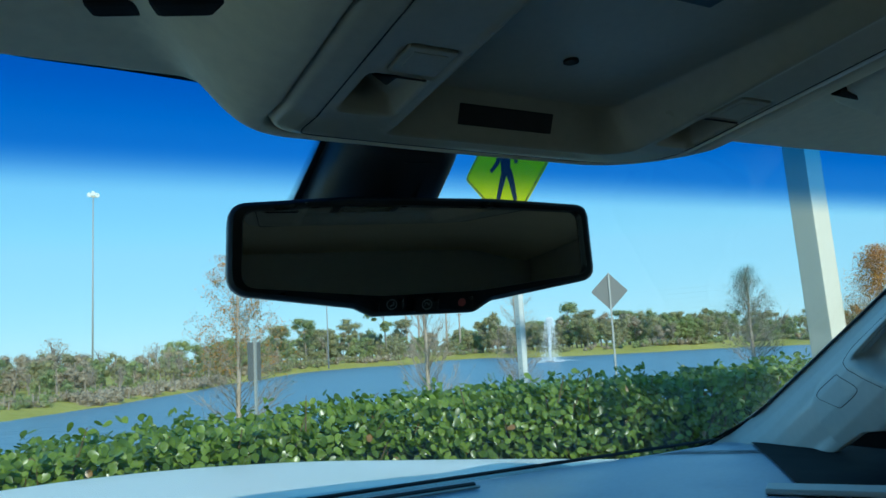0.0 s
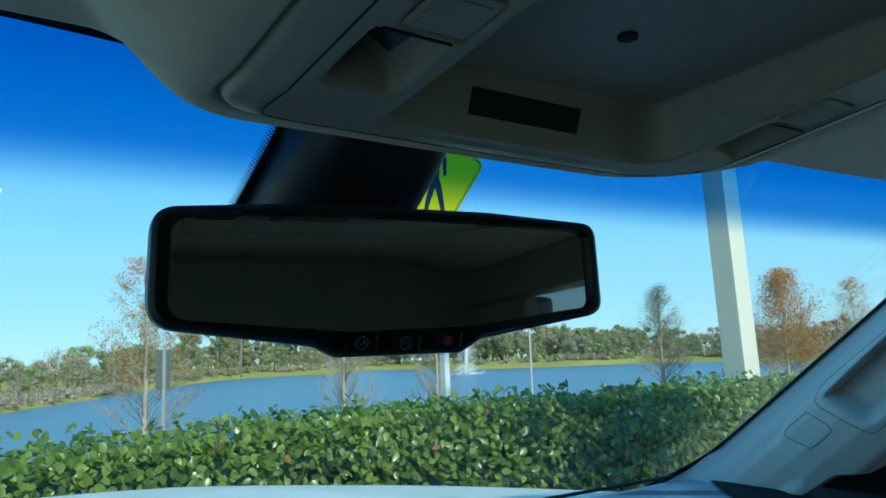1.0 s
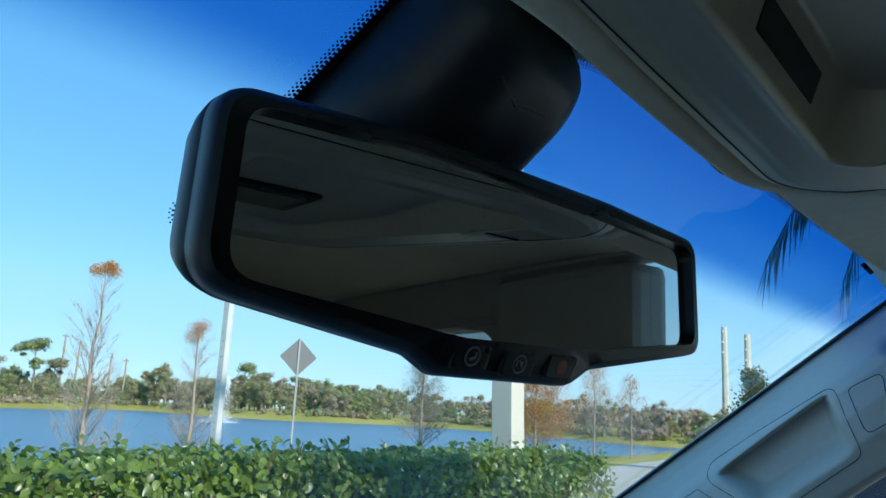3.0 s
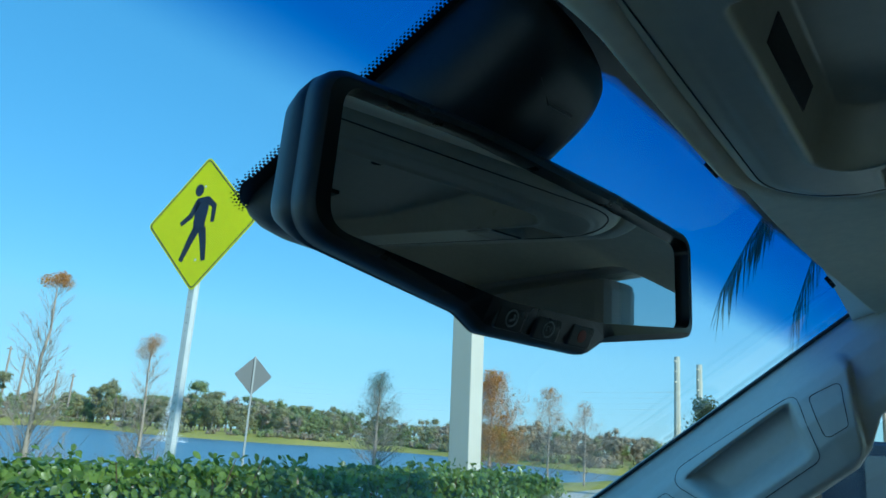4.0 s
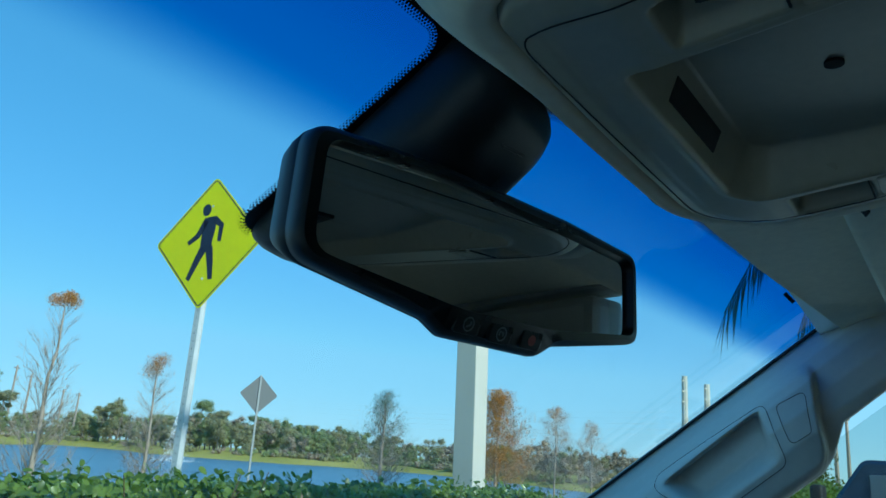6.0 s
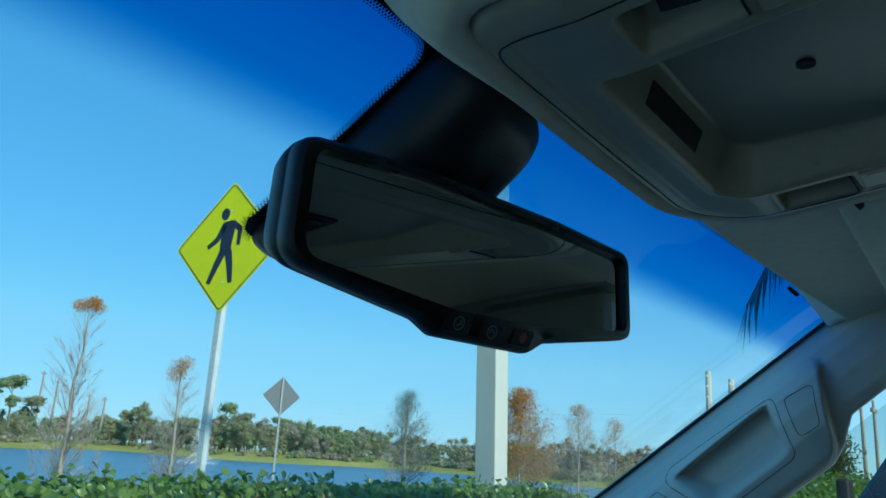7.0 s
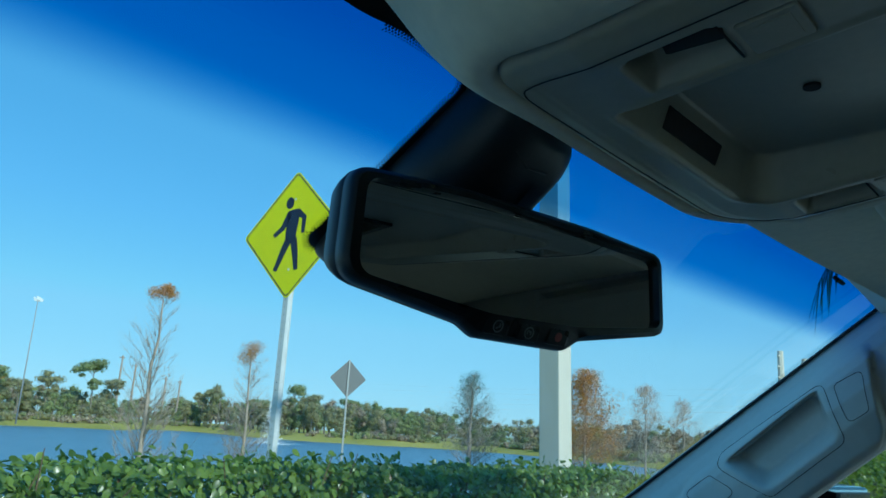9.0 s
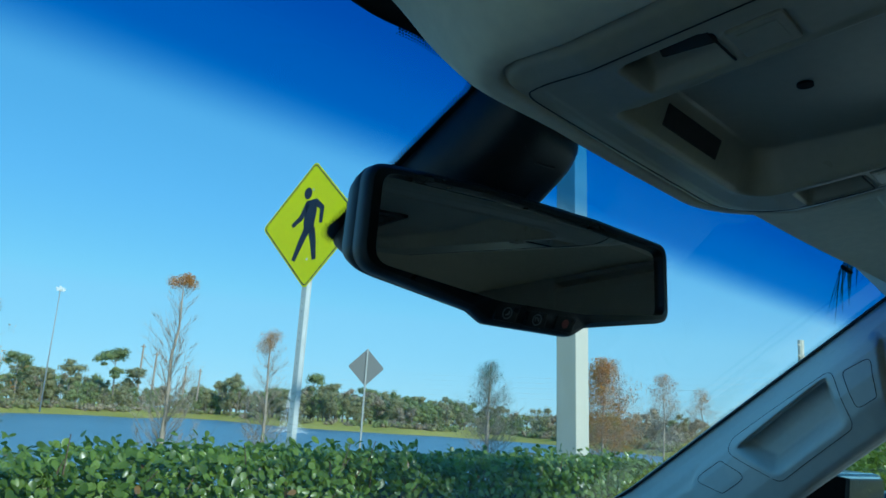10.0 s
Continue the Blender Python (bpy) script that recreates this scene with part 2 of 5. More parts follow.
def merge(lists):
    vs, fs = [], []
    for v, f in lists:
        o = len(vs)
        vs += v
        fs += [tuple(i + o for i in q) for q in f]
    return vs, fs


def rounded(corners, radii, steps=6):
    """A closed 2D outline with rounded corners."""
    out = []
    n = len(corners)
    for i, (c, r) in enumerate(zip(corners, radii)):
        c, a, b = Vector(c), Vector(corners[i - 1]), Vector(corners[(i + 1) % n])
        u, w = (a - c).normalized(), (b - c).normalized()
        half = u.angle(w) / 2
        t = min(r / math.tan(half), (a - c).length * 0.49, (b - c).length * 0.49)
        p, q = c + u * t, c + w * t
        for k in range(steps + 1):
            s = k / steps
            out.append(p * (1 - s) ** 2 + c * 2 * s * (1 - s) + q * s * s)
    return out


def inset(poly, d):
    n = len(poly)
    out = []
    for i in range(n):
        t = (poly[(i + 1) % n] - poly[i - 1]).normalized()
        out.append(poly[i] + Vector((-t.y, t.x)) * d)
    return out


def stack(poly, rings, close_first=True, close_last=True):
    """Loft of one outline (counter-clockwise): rings of (inset, height)."""
    vs, fs, n = [], [], len(poly)
    for d, h in rings:
        vs += [Vector((p.x, p.y, h)) for p in inset(poly, d)]
    for i in range(len(rings) - 1):
        for k in range(n):
            fs.append((i * n + k, i * n + (k + 1) % n, (i + 1) * n + (k + 1) % n, (i + 1) * n + k))
    if close_first:
        fs.append(tuple(range(n))[::-1])
    if close_last:
        fs.append(tuple(range((len(rings) - 1) * n, len(rings) * n)))
    return vs, fs


def sheet(fn, us, ws, thick=0.0):
    """A grid of fn(u, w); thick: a second layer, offset by the vector that thick gives."""
    vs = [Vector(fn(u, w)) for u in us for w in ws]
    nu, nw = len(us), len(ws)
    fs = [(i * nw + j, i * nw + j + 1, (i + 1) * nw + j + 1, (i + 1) * nw + j) for i in range(nu - 1) for j in range(nw - 1)]
    if thick:
        o = len(vs)
        vs += [v + Vector(thick) for v in vs]
        fs += [tuple(i + o for i in f[::-1]) for f in fs]
        rim = [i * nw for i in range(nu)] + [(nu - 1) * nw + j for j in range(1, nw)] + [i * nw + nw - 1 for i in range(nu - 2, -1, -1)] + [j for j in range(nw - 2, 0, -1)]
        fs += [(a, b, b + o, a + o) for a, b in zip(rim, rim[1:] + rim[:1])]
    return vs, fs


def span(a, b, n):
    return [a + (b - a) * i / (n - 1) for i in range(n)]


def rrect(x, y, x0, x1, y0, y1, r):
    """Signed distance to a rounded rectangle, negative inside."""
    cx, cy, hx, hy = (x0 + x1) / 2, (y0 + y1) / 2, (x1 - x0) / 2 - r, (y1 - y0) / 2 - r
    qx, qy = abs(x - cx) - hx, abs(y - cy) - hy
    return math.hypot(max(qx, 0), max(qy, 0)) + min(max(qx, qy), 0) - r


# ---- the truck cabin ----
SLOPE = 0.74                      # fall of the windshield per metre ahead
EDGE = 0.752                      # half width of the glass


# windshield, in a frame whose y runs down the glass
vs, fs = sheet(lambda u, w: (w, u, 0), span(-0.09, 0.85, 24), span(-0.86, 0.86, 24), (0, 0, 0.005))
windshield = raw("window_1", vs, fs, M_SCREEN, smooth=True)
tilt = math.atan(SLOPE)
glass_plane = Matrix.Translation((0, 0, 1.811)) @ Matrix.Rotation(-tilt, 4, "X")
windshield.matrix_world = glass_plane @ Matrix.Translation((0, 0, 0.025))
windshield.visible_shadow = False
tagged(windshield, "clear laminated windshield with a blue shade band along its top", "windshield", kind="structure")

# headliner with the bulge that carries the console
CX0, CX1, CY0, CY1 = -0.124, 0.158, -0.47, -0.0515
X_MID = 0.018


def console_edge(x, y, d=0.0):
    """Signed distance to the console's outline: a tight corner by the driver, a wide one by the passenger."""
    bow = 0.006 * max(0.0, (0.05 - x) / 0.17) ** 2
    r = 0.020 if x < X_MID else 0.055
    return rrect(x, y + bow, CX0 + d, CX1 - d, CY0 + d, CY1 - d, r)


def rise(y):
    """The console and its bulge climb towards the back."""
    return 0.13 * max(0.0, -0.10 - y)


def liner_z(x, y):
    z = 1.826 + 0.055 * (1 - math.exp(min(0, (y + 0.022)) / 0.35)) + 0.12 * smooth01((-0.24 - y) / 0.36)
    z -= (0.008 + 0.032 * smooth01((-0.08 - y) / 0.3)) * smooth01((abs(x) - 0.50) / 0.26) ** 1.5
    d = console_edge(x, y)
    grow = smooth01((CY1 - y) / 0.07)
    front_w, side_w = 0.026 + 0.028 * smooth01((-0.04 - x) / 0.06), 0.085
    k = 1 - smooth01((d - 0.008) / (front_w + (side_w - front_w) * grow))
    z = z * (1 - k) + (1.788 + rise(y)) * k
    u = max(0.0, 0.0045 - d)
    return z + (0.0045 - math.sqrt(max(0.0, 0.0045 ** 2 - u * u)) if u < 0.0045 else 0.0045 + min(0.05, 2.5 * (u - 0.0045)))


def header_y(x):
    return -0.020 - 0.034 * (abs(x) / 0.75) ** 3


def liner(u, w):
    y = header_y(w) + u
    return (w, y, liner_z(w, y))


us = [-0.0015 * i for i in range(100)] + [-0.15 - 0.008 * i for i in range(53)] + [-0.62, -0.7, -0.9, -1.2, -1.6, -1.95]
wide_x = span(-0.76, -0.165, 50)[:-1] + span(-0.165, -0.10, 40)[:-1] + span(-0.10, 0.09, 60)[:-1] + span(0.09, 0.175, 50)[:-1] + span(0.175, 0.76, 50)
vs, fs = sheet(liner, us, wide_x, (0, 0, 0.02))
headliner = raw("ceiling", vs, fs, M_LINER, smooth=True)
tagged(headliner, "grey woven cloth headliner with a moulded console bulge", "headliner", kind="structure")

# roof skin over it
vs, fs = sheet(lambda u, w: (w, u, 1.925 - 0.05 * (w / 0.8) ** 2 - 0.06 * smooth01((u + 0.35) / 0.35) + 0.12 * smooth01((-0.20 - u) / 0.36)), span(-0.02, -2.05, 14), span(-0.80, 0.80, 14), (0, 0, 0.012))
tagged(raw("roof_panel", vs, fs, M_HOOD, smooth=True), "white painted truck roof panel", "roof", kind="structure")


# ---- overhead console ----
WELLS = ((-0.0855, -0.131, -0.0815, -0.1655), (0.1235, -0.132, 0.1225, -0.1660))


def console_z(x, y):
    z = 1.7835 + rise(y)
    edge = console_edge(x, y)
    u = max(0.0, edge + 0.005)
    z += 0.005 - math.sqrt(max(0.0, 0.005 ** 2 - u * u)) if u < 0.005 else 0.005 + 2.0 * (u - 0.005)
    # the rim falls away from a shallow inner joint to its edge
    z += 0.26 * max(0.0, edge + 0.0165) + 0.0006 * math.exp(-((edge + 0.0165) / 0.0016) ** 2)
    bay = rrect(x, y, -0.064, 0.102, -0.40, -0.0870, 0.006 if x < 0.02 else 0.024)
    wall = min(1.0, max(0.0, -bay / (0.0105 if y > -0.10 else 0.011)))
    deep = max(0.012, 0.0265 - 0.75 * rise(y))
    z += deep * (0.8 * wall + 0.2 * smooth01(wall)) - 0.0011 * math.exp(-((bay - 0.001) / 0.0024) ** 2)
    for wx, wy, kx, ky in WELLS:
        well = rrect(x, y, wx - 0.0155, wx + 0.0155, wy - 0.0205, wy + 0.0205, 0.004)
        out = (wx - x if wx < 0 else x - wx) / 0.0155
        drop = 0.016 + 0.011 * max(-1.0, min(1.0, out))
        z += drop * min(1.0, max(0.0, -well / 0.004)) - 0.0006 * math.exp(-(well / 0.002) ** 2)
        key = rrect(x, y, kx - 0.0135, kx + 0.0135, ky - 0.0130, ky + 0.0130, 0.004)
        z += 0.0016 * (1 - smooth01((key + 0.001) / 0.002))
    return z


console = empty("overhead_console", Matrix.Translation((X_MID, -0.25, 1.80)))
cinv = console.matrix_world.inverted()
ys = [CY1 + 0.004 - 0.0012 * i for i in range(130)] + [CY1 - 0.152 - 0.005 * i for i in range(54)]
xs = span(CX0 - 0.004, CX1 + 0.004, 236)
pts = [cinv @ Vector((x, y, console_z(x, y))) for y in ys for x in xs]
nx = len(xs)
faces = []
for i in range(len(ys) - 1):
    for j in range(nx - 1):
        if console_edge((xs[j] + xs[j + 1]) / 2, (ys[i] + ys[i + 1]) / 2) < 0.003:
            faces.append((i * nx + j, i * nx + j + 1, (i + 1) * nx + j + 1, (i + 1) * nx + j))
body = raw("body", pts, faces, M_CONSOLE, console, "grey grained plastic shell with a deep bay", smooth=True)


def dense(ring, k=8):
    """A closed outline with k points on each of its stretches."""
    return [a + (b - a) * q / k for a, b in zip(ring, ring[1:] + ring[:1]) for q in range(k)]


def hairline(ring, radius, lift=0.0, material=M_SEAM, name="seam"):
    path_ = [cinv @ Vector((p.x, p.y, console_z(p.x, p.y) + lift)) for p in dense(ring, 36)]
    v_, f_ = tube(path_ + path_[:1], radius, 5)
    return raw(name, v_, f_, material, console, smooth=True)


hairline(rounded([(CX0 + 0.017, CY1 - 0.0085), (CX0 + 0.017, CY0 + 0.014), (CX1 - 0.018, CY0 + 0.014), (CX1 - 0.018, CY1 - 0.0070)], [0.022, 0.02, 0.02, 0.040], 12), 0.00045)
# dark insert on the front wall of the bay
slot = part("microphone_slot", box_bm(-0.0325, 0.0325, -0.0060, 0.0060, -0.0012, 0.0006, 0.0004, 1), M_SEAM, console, "black recessed slot insert")
slot.matrix_local = cinv @ (Matrix.Translation((0.0125, -0.0917, 1.7972)) @ Matrix.Rotation(radians(-69), 4, "X"))
for sy in (-0.0030, 0.0028):
    bar = part("slat", box_bm(-0.030, 0.030, -0.0007, 0.0007, -0.0003, 0.0003), M_BLACK, slot)
    bar.location = (0, sy, 0.0008)
v, f = tube([(0, 0, -0.001), (0, 0, 0.001)], 0.0041, 22)
hole = raw("latch_hole", v, f, M_SEAM, console)
hole.matrix_local = cinv @ Matrix.Translation((0.0145, -0.151, console_z(0.0145, -0.151) - 0.0004))
for k, (wx, wy, kx, ky) in enumerate(WELLS):
    lens = part("lamp_lens", box_bm(-0.0100, 0.0100, -0.0140, 0.0140, -0.0008, 0.0008, 0.0006), M_LENS, console, "smoky map lamp lens")
    lens.matrix_local = cinv @ (Matrix.Translation((wx, wy, 1.7990 + rise(wy))) @ Matrix.Rotation(radians(35 if wx < 0 else -35), 4, "Y"))
    dome = bmesh.new()
    bmesh.ops.create_uvsphere(dome, u_segments=16, v_segments=10, radius=0.0055)
    for fa in dome.faces:
        fa.smooth = True
    bulb = part("bulb", dome, M_LENS, console, "round lamp bulb")
    bulb.matrix_local = cinv @ Matrix.Translation((wx + (-0.004 if wx < 0 else 0.004), wy - 0.0095, 1.8000 + rise(wy)))
    key = part("lamp_button", box_bm(-0.0120, 0.0120, -0.0115, 0.0115, -0.0012, 0.0012, 0.0010), M_CONSOLE, console)
    key.matrix_local = cinv @ Matrix.Translation((kx, ky, 1.7843 + rise(ky))) @ Matrix.Rotation(radians(-7.4), 4, "X")
    cup = part("finger_dent", box_bm(-0.0085, 0.0085, -0.0080, 0.0080, -0.0003, 0.0003, 0.0002), M_CONSOLE, key)
    cup.location = (0, 0, -0.0013)
    v, f = tube([cinv @ Vector((wx - 0.0135, (wy + ky) / 2 - 0.002, 1.7834 + rise((wy + ky) / 2))), cinv @ Vector((wx + 0.0135, (wy + ky) / 2 - 0.002, 1.7834 + rise((wy + ky) / 2)))], 0.0006, 5)
    raw("seam", v, f, M_SEAM, console)
dome_lamp = part("rear_panel", box_bm(-0.034, 0.034, -0.030, 0.030, -0.0015, 0.0015, 0.001), M_BEZEL, console, "gloss black panel at the back of the bay")
dome_lamp.matrix_local = cinv @ Matrix.Translation((0.000, -0.256, console_z(0.000, -0.256) - 0.0016)) @ Matrix.Rotation(radians(-3), 4, "X")
lens = part("lens", box_bm(-0.026, 0.026, -0.022, 0.022, -0.001, 0.001, 0.0008), M_LENS, dome_lamp)
lens.location = (0, 0, -0.0018)
tagged(console, "grey plastic overhead console with map lamps and open bay", "overhead console")


# ---- sun visors ----
def visor(side):
    v_ob = empty("sun_visor", Matrix.Translation((0.47 * side, -0.190 if side > 0 else -0.165, 1.830)))
    inv = v_ob.matrix_world.inverted()
    poly = rounded([(-0.20, -0.085), (0.20, -0.085), (0.20, 0.085), (-0.20, 0.085)], [0.03] * 4, 5)
    vs2, fs2 = stack(poly, [(0.006, -0.009), (0.001, -0.005), (0.0, 0.0), (0.001, 0.005), (0.006, 0.009)])
    pan = raw("panel", vs2, fs2, M_LINER, v_ob, "grey cloth-covered visor panel", smooth=True)
    pan.matrix_local = Matrix.Translation((0, -0.01, -0.002)) @ Matrix.Rotation(radians(-9), 4, "X") @ Matrix.Rotation(radians(7 * side), 4, "Y")
    for cx, cy, long_ in ((0.312, -0.134, 0.013), (0.306, -0.168, 0.014)) if side > 0 else ((-0.199, -0.084, 0.012), (-0.172, -0.142, 0.020)):
        cl = part("clip", box_bm(-long_, long_, -0.008, 0.008, -0.005, 0.012, 0.003), M_DASHDARK, v_ob, "dark plastic visor clip")
        cl.matrix_local = inv @ Matrix.Translation((cx, cy, liner_z(cx, cy))) @ Matrix.Rotation(radians(-70 if side > 0 else -25), 4, "Z")
    rod = [(-0.20 * side, 0.06, 0.004), (0.0, 0.07, 0.004), (0.19 * side, 0.07, -0.006)]
    vv, ff = tube(rod, 0.005, 8)
    raw("pivot_rod", vv, ff, M_DASHDARK, v_ob)
    tagged(v_ob, "grey cloth sun visor folded up against the headliner", "sun visor", group="sun visors")
    return v_ob


visor(1)
visor(-1)

# small dark retaining clips along the top edge of the glass
for k, (x, y, z, w) in enumerate(((0.118, -0.034, 1.7985, 0.006), (0.520, -0.0306, 1.8206, 0.013))):
    c = part("trim_clip", box_bm(-w, w, -0.002, 0.002, -0.002, 0.004, 0.0006), M_DASHDARK)
    c.matrix_world = Matrix.Translation((x, y, z)) @ Matrix.Rotation(-tilt, 4, "X")
    tagged(c, "small black trim clip at the headliner edge", "trim clip", group="trim clips")


# ---- A pillars ----
def pillar_frame(s):
    return Vector((EDGE - 0.13 * smooth01((-0.43 - s) / 0.20) ** 1.4, 0.8 * -s, 1.81 + 0.6 * s))


PROFILE = [(-0.011, 0.006), (0.0, -0.004), (0.012, -0.020), (0.030, -0.060), (0.050, -0.083), (0.075, -0.094), (0.100, -0.095), (0.128, -0.083), (0.150, -0.050), (0.158, -0.010)]


def soft_max(values, k=260.0):
    return math.log(sum(math.exp(k * v) for v in values)) / k


def pillar(s, w, side=1, pad=True, lift=0.0):
    k = lerp_table(s, [(-0.80, 0.30), (-0.45, 0.38), (-0.27, 0.55), (-0.16, 0.82), (-0.07, 1.0), (0.1, 1.02), (0.2, 0.9)])
    dx = lerp_table(w, PROFILE) * k
    base = pillar_frame(s)
    p = base + Vector((dx, -0.6 * w, -0.8 * w))
    if pad:
        d = rrect(s + 0.55 * (w - 0.055), w, -0.335, -0.014, 0.034, 0.136, 0.020)
        h = (0.018 + 0.010 * smooth01((s + 0.2) / 0.2)) * (1 - smooth01((d + 0.003) / 0.007))
        q = soft_max((-0.250 + 0.52 * (w - 0.03) - s, s + 0.082 + 0.27 * (w - 0.045), 0.041 - w, w - 0.103))
        h -= 0.042 * (1 - smooth01((q + 0.011) / 0.012))
        p += Vector((-0.93, -0.22, -0.29)) * (h + lift)
    return Vector((p.x * side, p.y, p.z))


ss = [-0.82, -0.74, -0.66, -0.58, -0.50, -0.44, -0.40, -0.36] + span(-0.33, 0.03, 110) + [0.06, 0.1, 0.15, 0.2]
qs = span(0, 1, 66)


def pillar_width(s):
    return lerp_table(s, [(-0.80, 0.10), (-0.45, 0.108), (-0.36, 0.112), (-0.29, 0.117), (-0.250, 0.140), (-0.075, 0.140), (-0.050, 0.132), (-0.02, 0.112), (0.2, 0.105)])


for side, nm in ((1, "a_pillar_passenger"), (-1, "a_pillar_driver")):
    vs, fs = sheet(lambda s, q: pillar(s, -0.011 + q * (pillar_width(s) + 0.011), side), ss, qs, (0.012 * side, 0, 0))
    pil = raw(nm, vs, fs, M_PILLAR, smooth=True)
    tagged(pil, "pale grey plastic windshield pillar trim with a recessed grab handle", "pillar trim", kind="structure")

    def seam_path(corners, r, lift):
        ring = rounded(corners, [r] * 4, 8)
        fine = []
        for a, b in zip(ring, ring[1:] + ring[:1]):
            for q in range(6):
                fine.append(a + (b - a) * q / 6)
        return [pillar(p.x, p.y, side, True, lift) for p in fine]

    for nm2, corners, r in (("handle_seam", [(-0.262, 0.029), (-0.072, 0.037), (-0.093, 0.110), (-0.214, 0.111)], 0.014),
                            ("cap_seam", [(-0.320, 0.041), (-0.271, 0.042), (-0.248, 0.081), (-0.291, 0.080)], 0.008),
                            ("cap_seam", [(-0.064, 0.051), (-0.027, 0.056), (-0.050, 0.098), (-0.077, 0.097)], 0.007)):
        pth = seam_path(corners, r, 0.0002)
        v, f = tube(pth + pth[:1], 0.0004, 5)
        raw(nm2, v, f, M_SEAM, pil)
    # black glass edging, broad towards the foot of the glass
    low = [pillar_frame(s) for s in span(-0.60, -0.40, 20)]
    border = [Vector(((p.x + 0.006) * side, p.y + 0.006, p.z + 0.006)) for p in low] + [Vector(((p.x - 0.003 - 0.012 * (1 - k / 19)) * side, p.y + 0.004, p.z + 0.006 + 0.006 * (1 - k / 19))) for k, p in enumerate(low)]
    raw("glass_border", border, [(k, k + 1, 21 + k, 20 + k) for k in range(19)], M_FRIT, pil)
    pth = [pillar_frame(s) for s in span(-0.80, 0.1, 30)]
    v, f = tube([Vector(((p.x - 0.002) * side, p.y + 0.004, p.z + 0.005)) for p in pth], 0.0022, 6)
    raw("glass_edging", v, f, M_FRIT, pil)

# ---- frit band and dots on the glass ----
frit = empty("frit_band", windshield.matrix_world.copy())


def flat(name, poly, material, parent):
    bm = bmesh.new()
    bm.faces.new([bm.verts.new(p) for p in poly])
    return part(name, bm, material, parent)


def band_y(x):
    return -0.0070 - 0.0085 * smooth01((x - 0.03) / 0.05) - 0.0045 * smooth01((abs(x) - 0.06) / 0.14) - 0.040 * (abs(x) / 0.75) ** 3 + 0.004 * smooth01((-0.10 - x) / 0.04) * smooth01((x + 0.30) / 0.08)


def patch_x(y):
    """The printed patch widens a little downwards."""
    return -0.0500 - 0.10 * max(0.0, y) - 0.016 * smooth01((y - 0.06) / 0.09) * 0.1


PATCH_LOW = 0.140
left_edge = [Vector((patch_x(y), y)) for y in span(0.012, PATCH_LOW - 0.012, 40)]
fillet = [Vector((patch_x(0) - 0.013 * (1 - math.sin(a)), band_y(-0.05) + 0.015 * (1 - math.cos(a)))) for a in span(0, math.pi / 2, 12)]
foot = [Vector((patch_x(PATCH_LOW) + 0.012 * (1 - math.cos(a)), PATCH_LOW - 0.012 + 0.012 * math.sin(a))) for a in span(0, math.pi / 2, 8)]
outline = [Vector((-0.20, -0.09))] + [Vector((x, band_y(x))) for x in span(-0.20, -0.066, 14)] + fillet + left_edge + foot + [Vector((0.020, PATCH_LOW)), Vector((0.028, 0.0)), Vector((0.028, -0.09))]


def on_glass(x, y):
    """Local glass coordinates of a place y down the glass."""
    return Vector((x, y, -0.0006))


flat("mount_patch", [on_glass(p.x, p.y) for p in outline], M_FRIT, frit)
for x0, x1 in ((-0.80, -0.20), (0.028, 0.80)):
    edge_x = span(x0, x1, 36)
    vs = [on_glass(x, band_y(x)) for x in edge_x] + [on_glass(x, -0.09) for x in edge_x]
    raw("top_band", vs, [(i, i + 1, 37 + i, 36 + i) for i in range(35)], M_FRIT, frit)
dots = []


def dot(x, y, r):
    c = on_glass(x, y)
    dots.append(([c + Vector((math.cos(a) * r, math.sin(a) * r, 0)) for a in (k * math.pi / 4 for k in range(8))], [tuple(range(8))]))


def dotted(line, pitch):
    """Three rows of fading dots along the left-hand side of a line."""
    for row, (d, r) in enumerate(((0.0007, 0.00086), (0.0023, 0.00069), (0.0037, 0.00048))):
        gone = 0.5 * pitch * (row % 2)
        for a, b in zip(line, line[1:]):
            e = b - a
            nrm = Vector((-e.y, e.x)).normalized()
            while gone < e.length:
                p = a + e.normalized() * gone + nrm * d
                dot(p.x, p.y, r)
                gone += pitch
            gone -= e.length


dotted([Vector((x, band_y(x))) for x in span(-0.118, -0.066, 8)] + fillet + left_edge + foot, 0.0022)
dotted([Vector((x, band_y(x))) for x in span(0.02, 0.78, 50)], 0.0022)
v, f = merge(dots)
raw("dots", v, f, M_FRIT, frit)["kind"] = "stuff"
tagged(frit, "black printed ceramic band with fading dots on the glass", "frit band", kind="structure")

# ---- rear-view mirror ----
MIRROR_N = Vector((-0.146, -0.989, 0.001)).normalized()
MIRROR_U = Vector((0.989, -0.146, 0)).normalized()
MIRROR_V = MIRROR_N.cross(MIRROR_U).normalized()
rot = Matrix((MIRROR_U, MIRROR_V, MIRROR_N)).transposed().to_4x4()
MIRROR_AT = Vector((0.0015, 0.0005, 1.7350))
mirror = empty("rearview_mirror", Matrix.Translation(MIRROR_AT) @ rot)
OUT = rounded([(-0.1245, 0.0280), (-0.1265, -0.0285), (-0.0460, -0.0390), (-0.0340, -0.0448), (0.0390, -0.0442), (0.0510, -0.0370), (0.1325, -0.0235), (0.1305, 0.0310), (0.055, 0.0345), (-0.05, 0.0338)],
              [0.013, 0.015, 0.012, 0.012, 0.012, 0.012, 0.011, 0.011, 0.1, 0.1], 8)
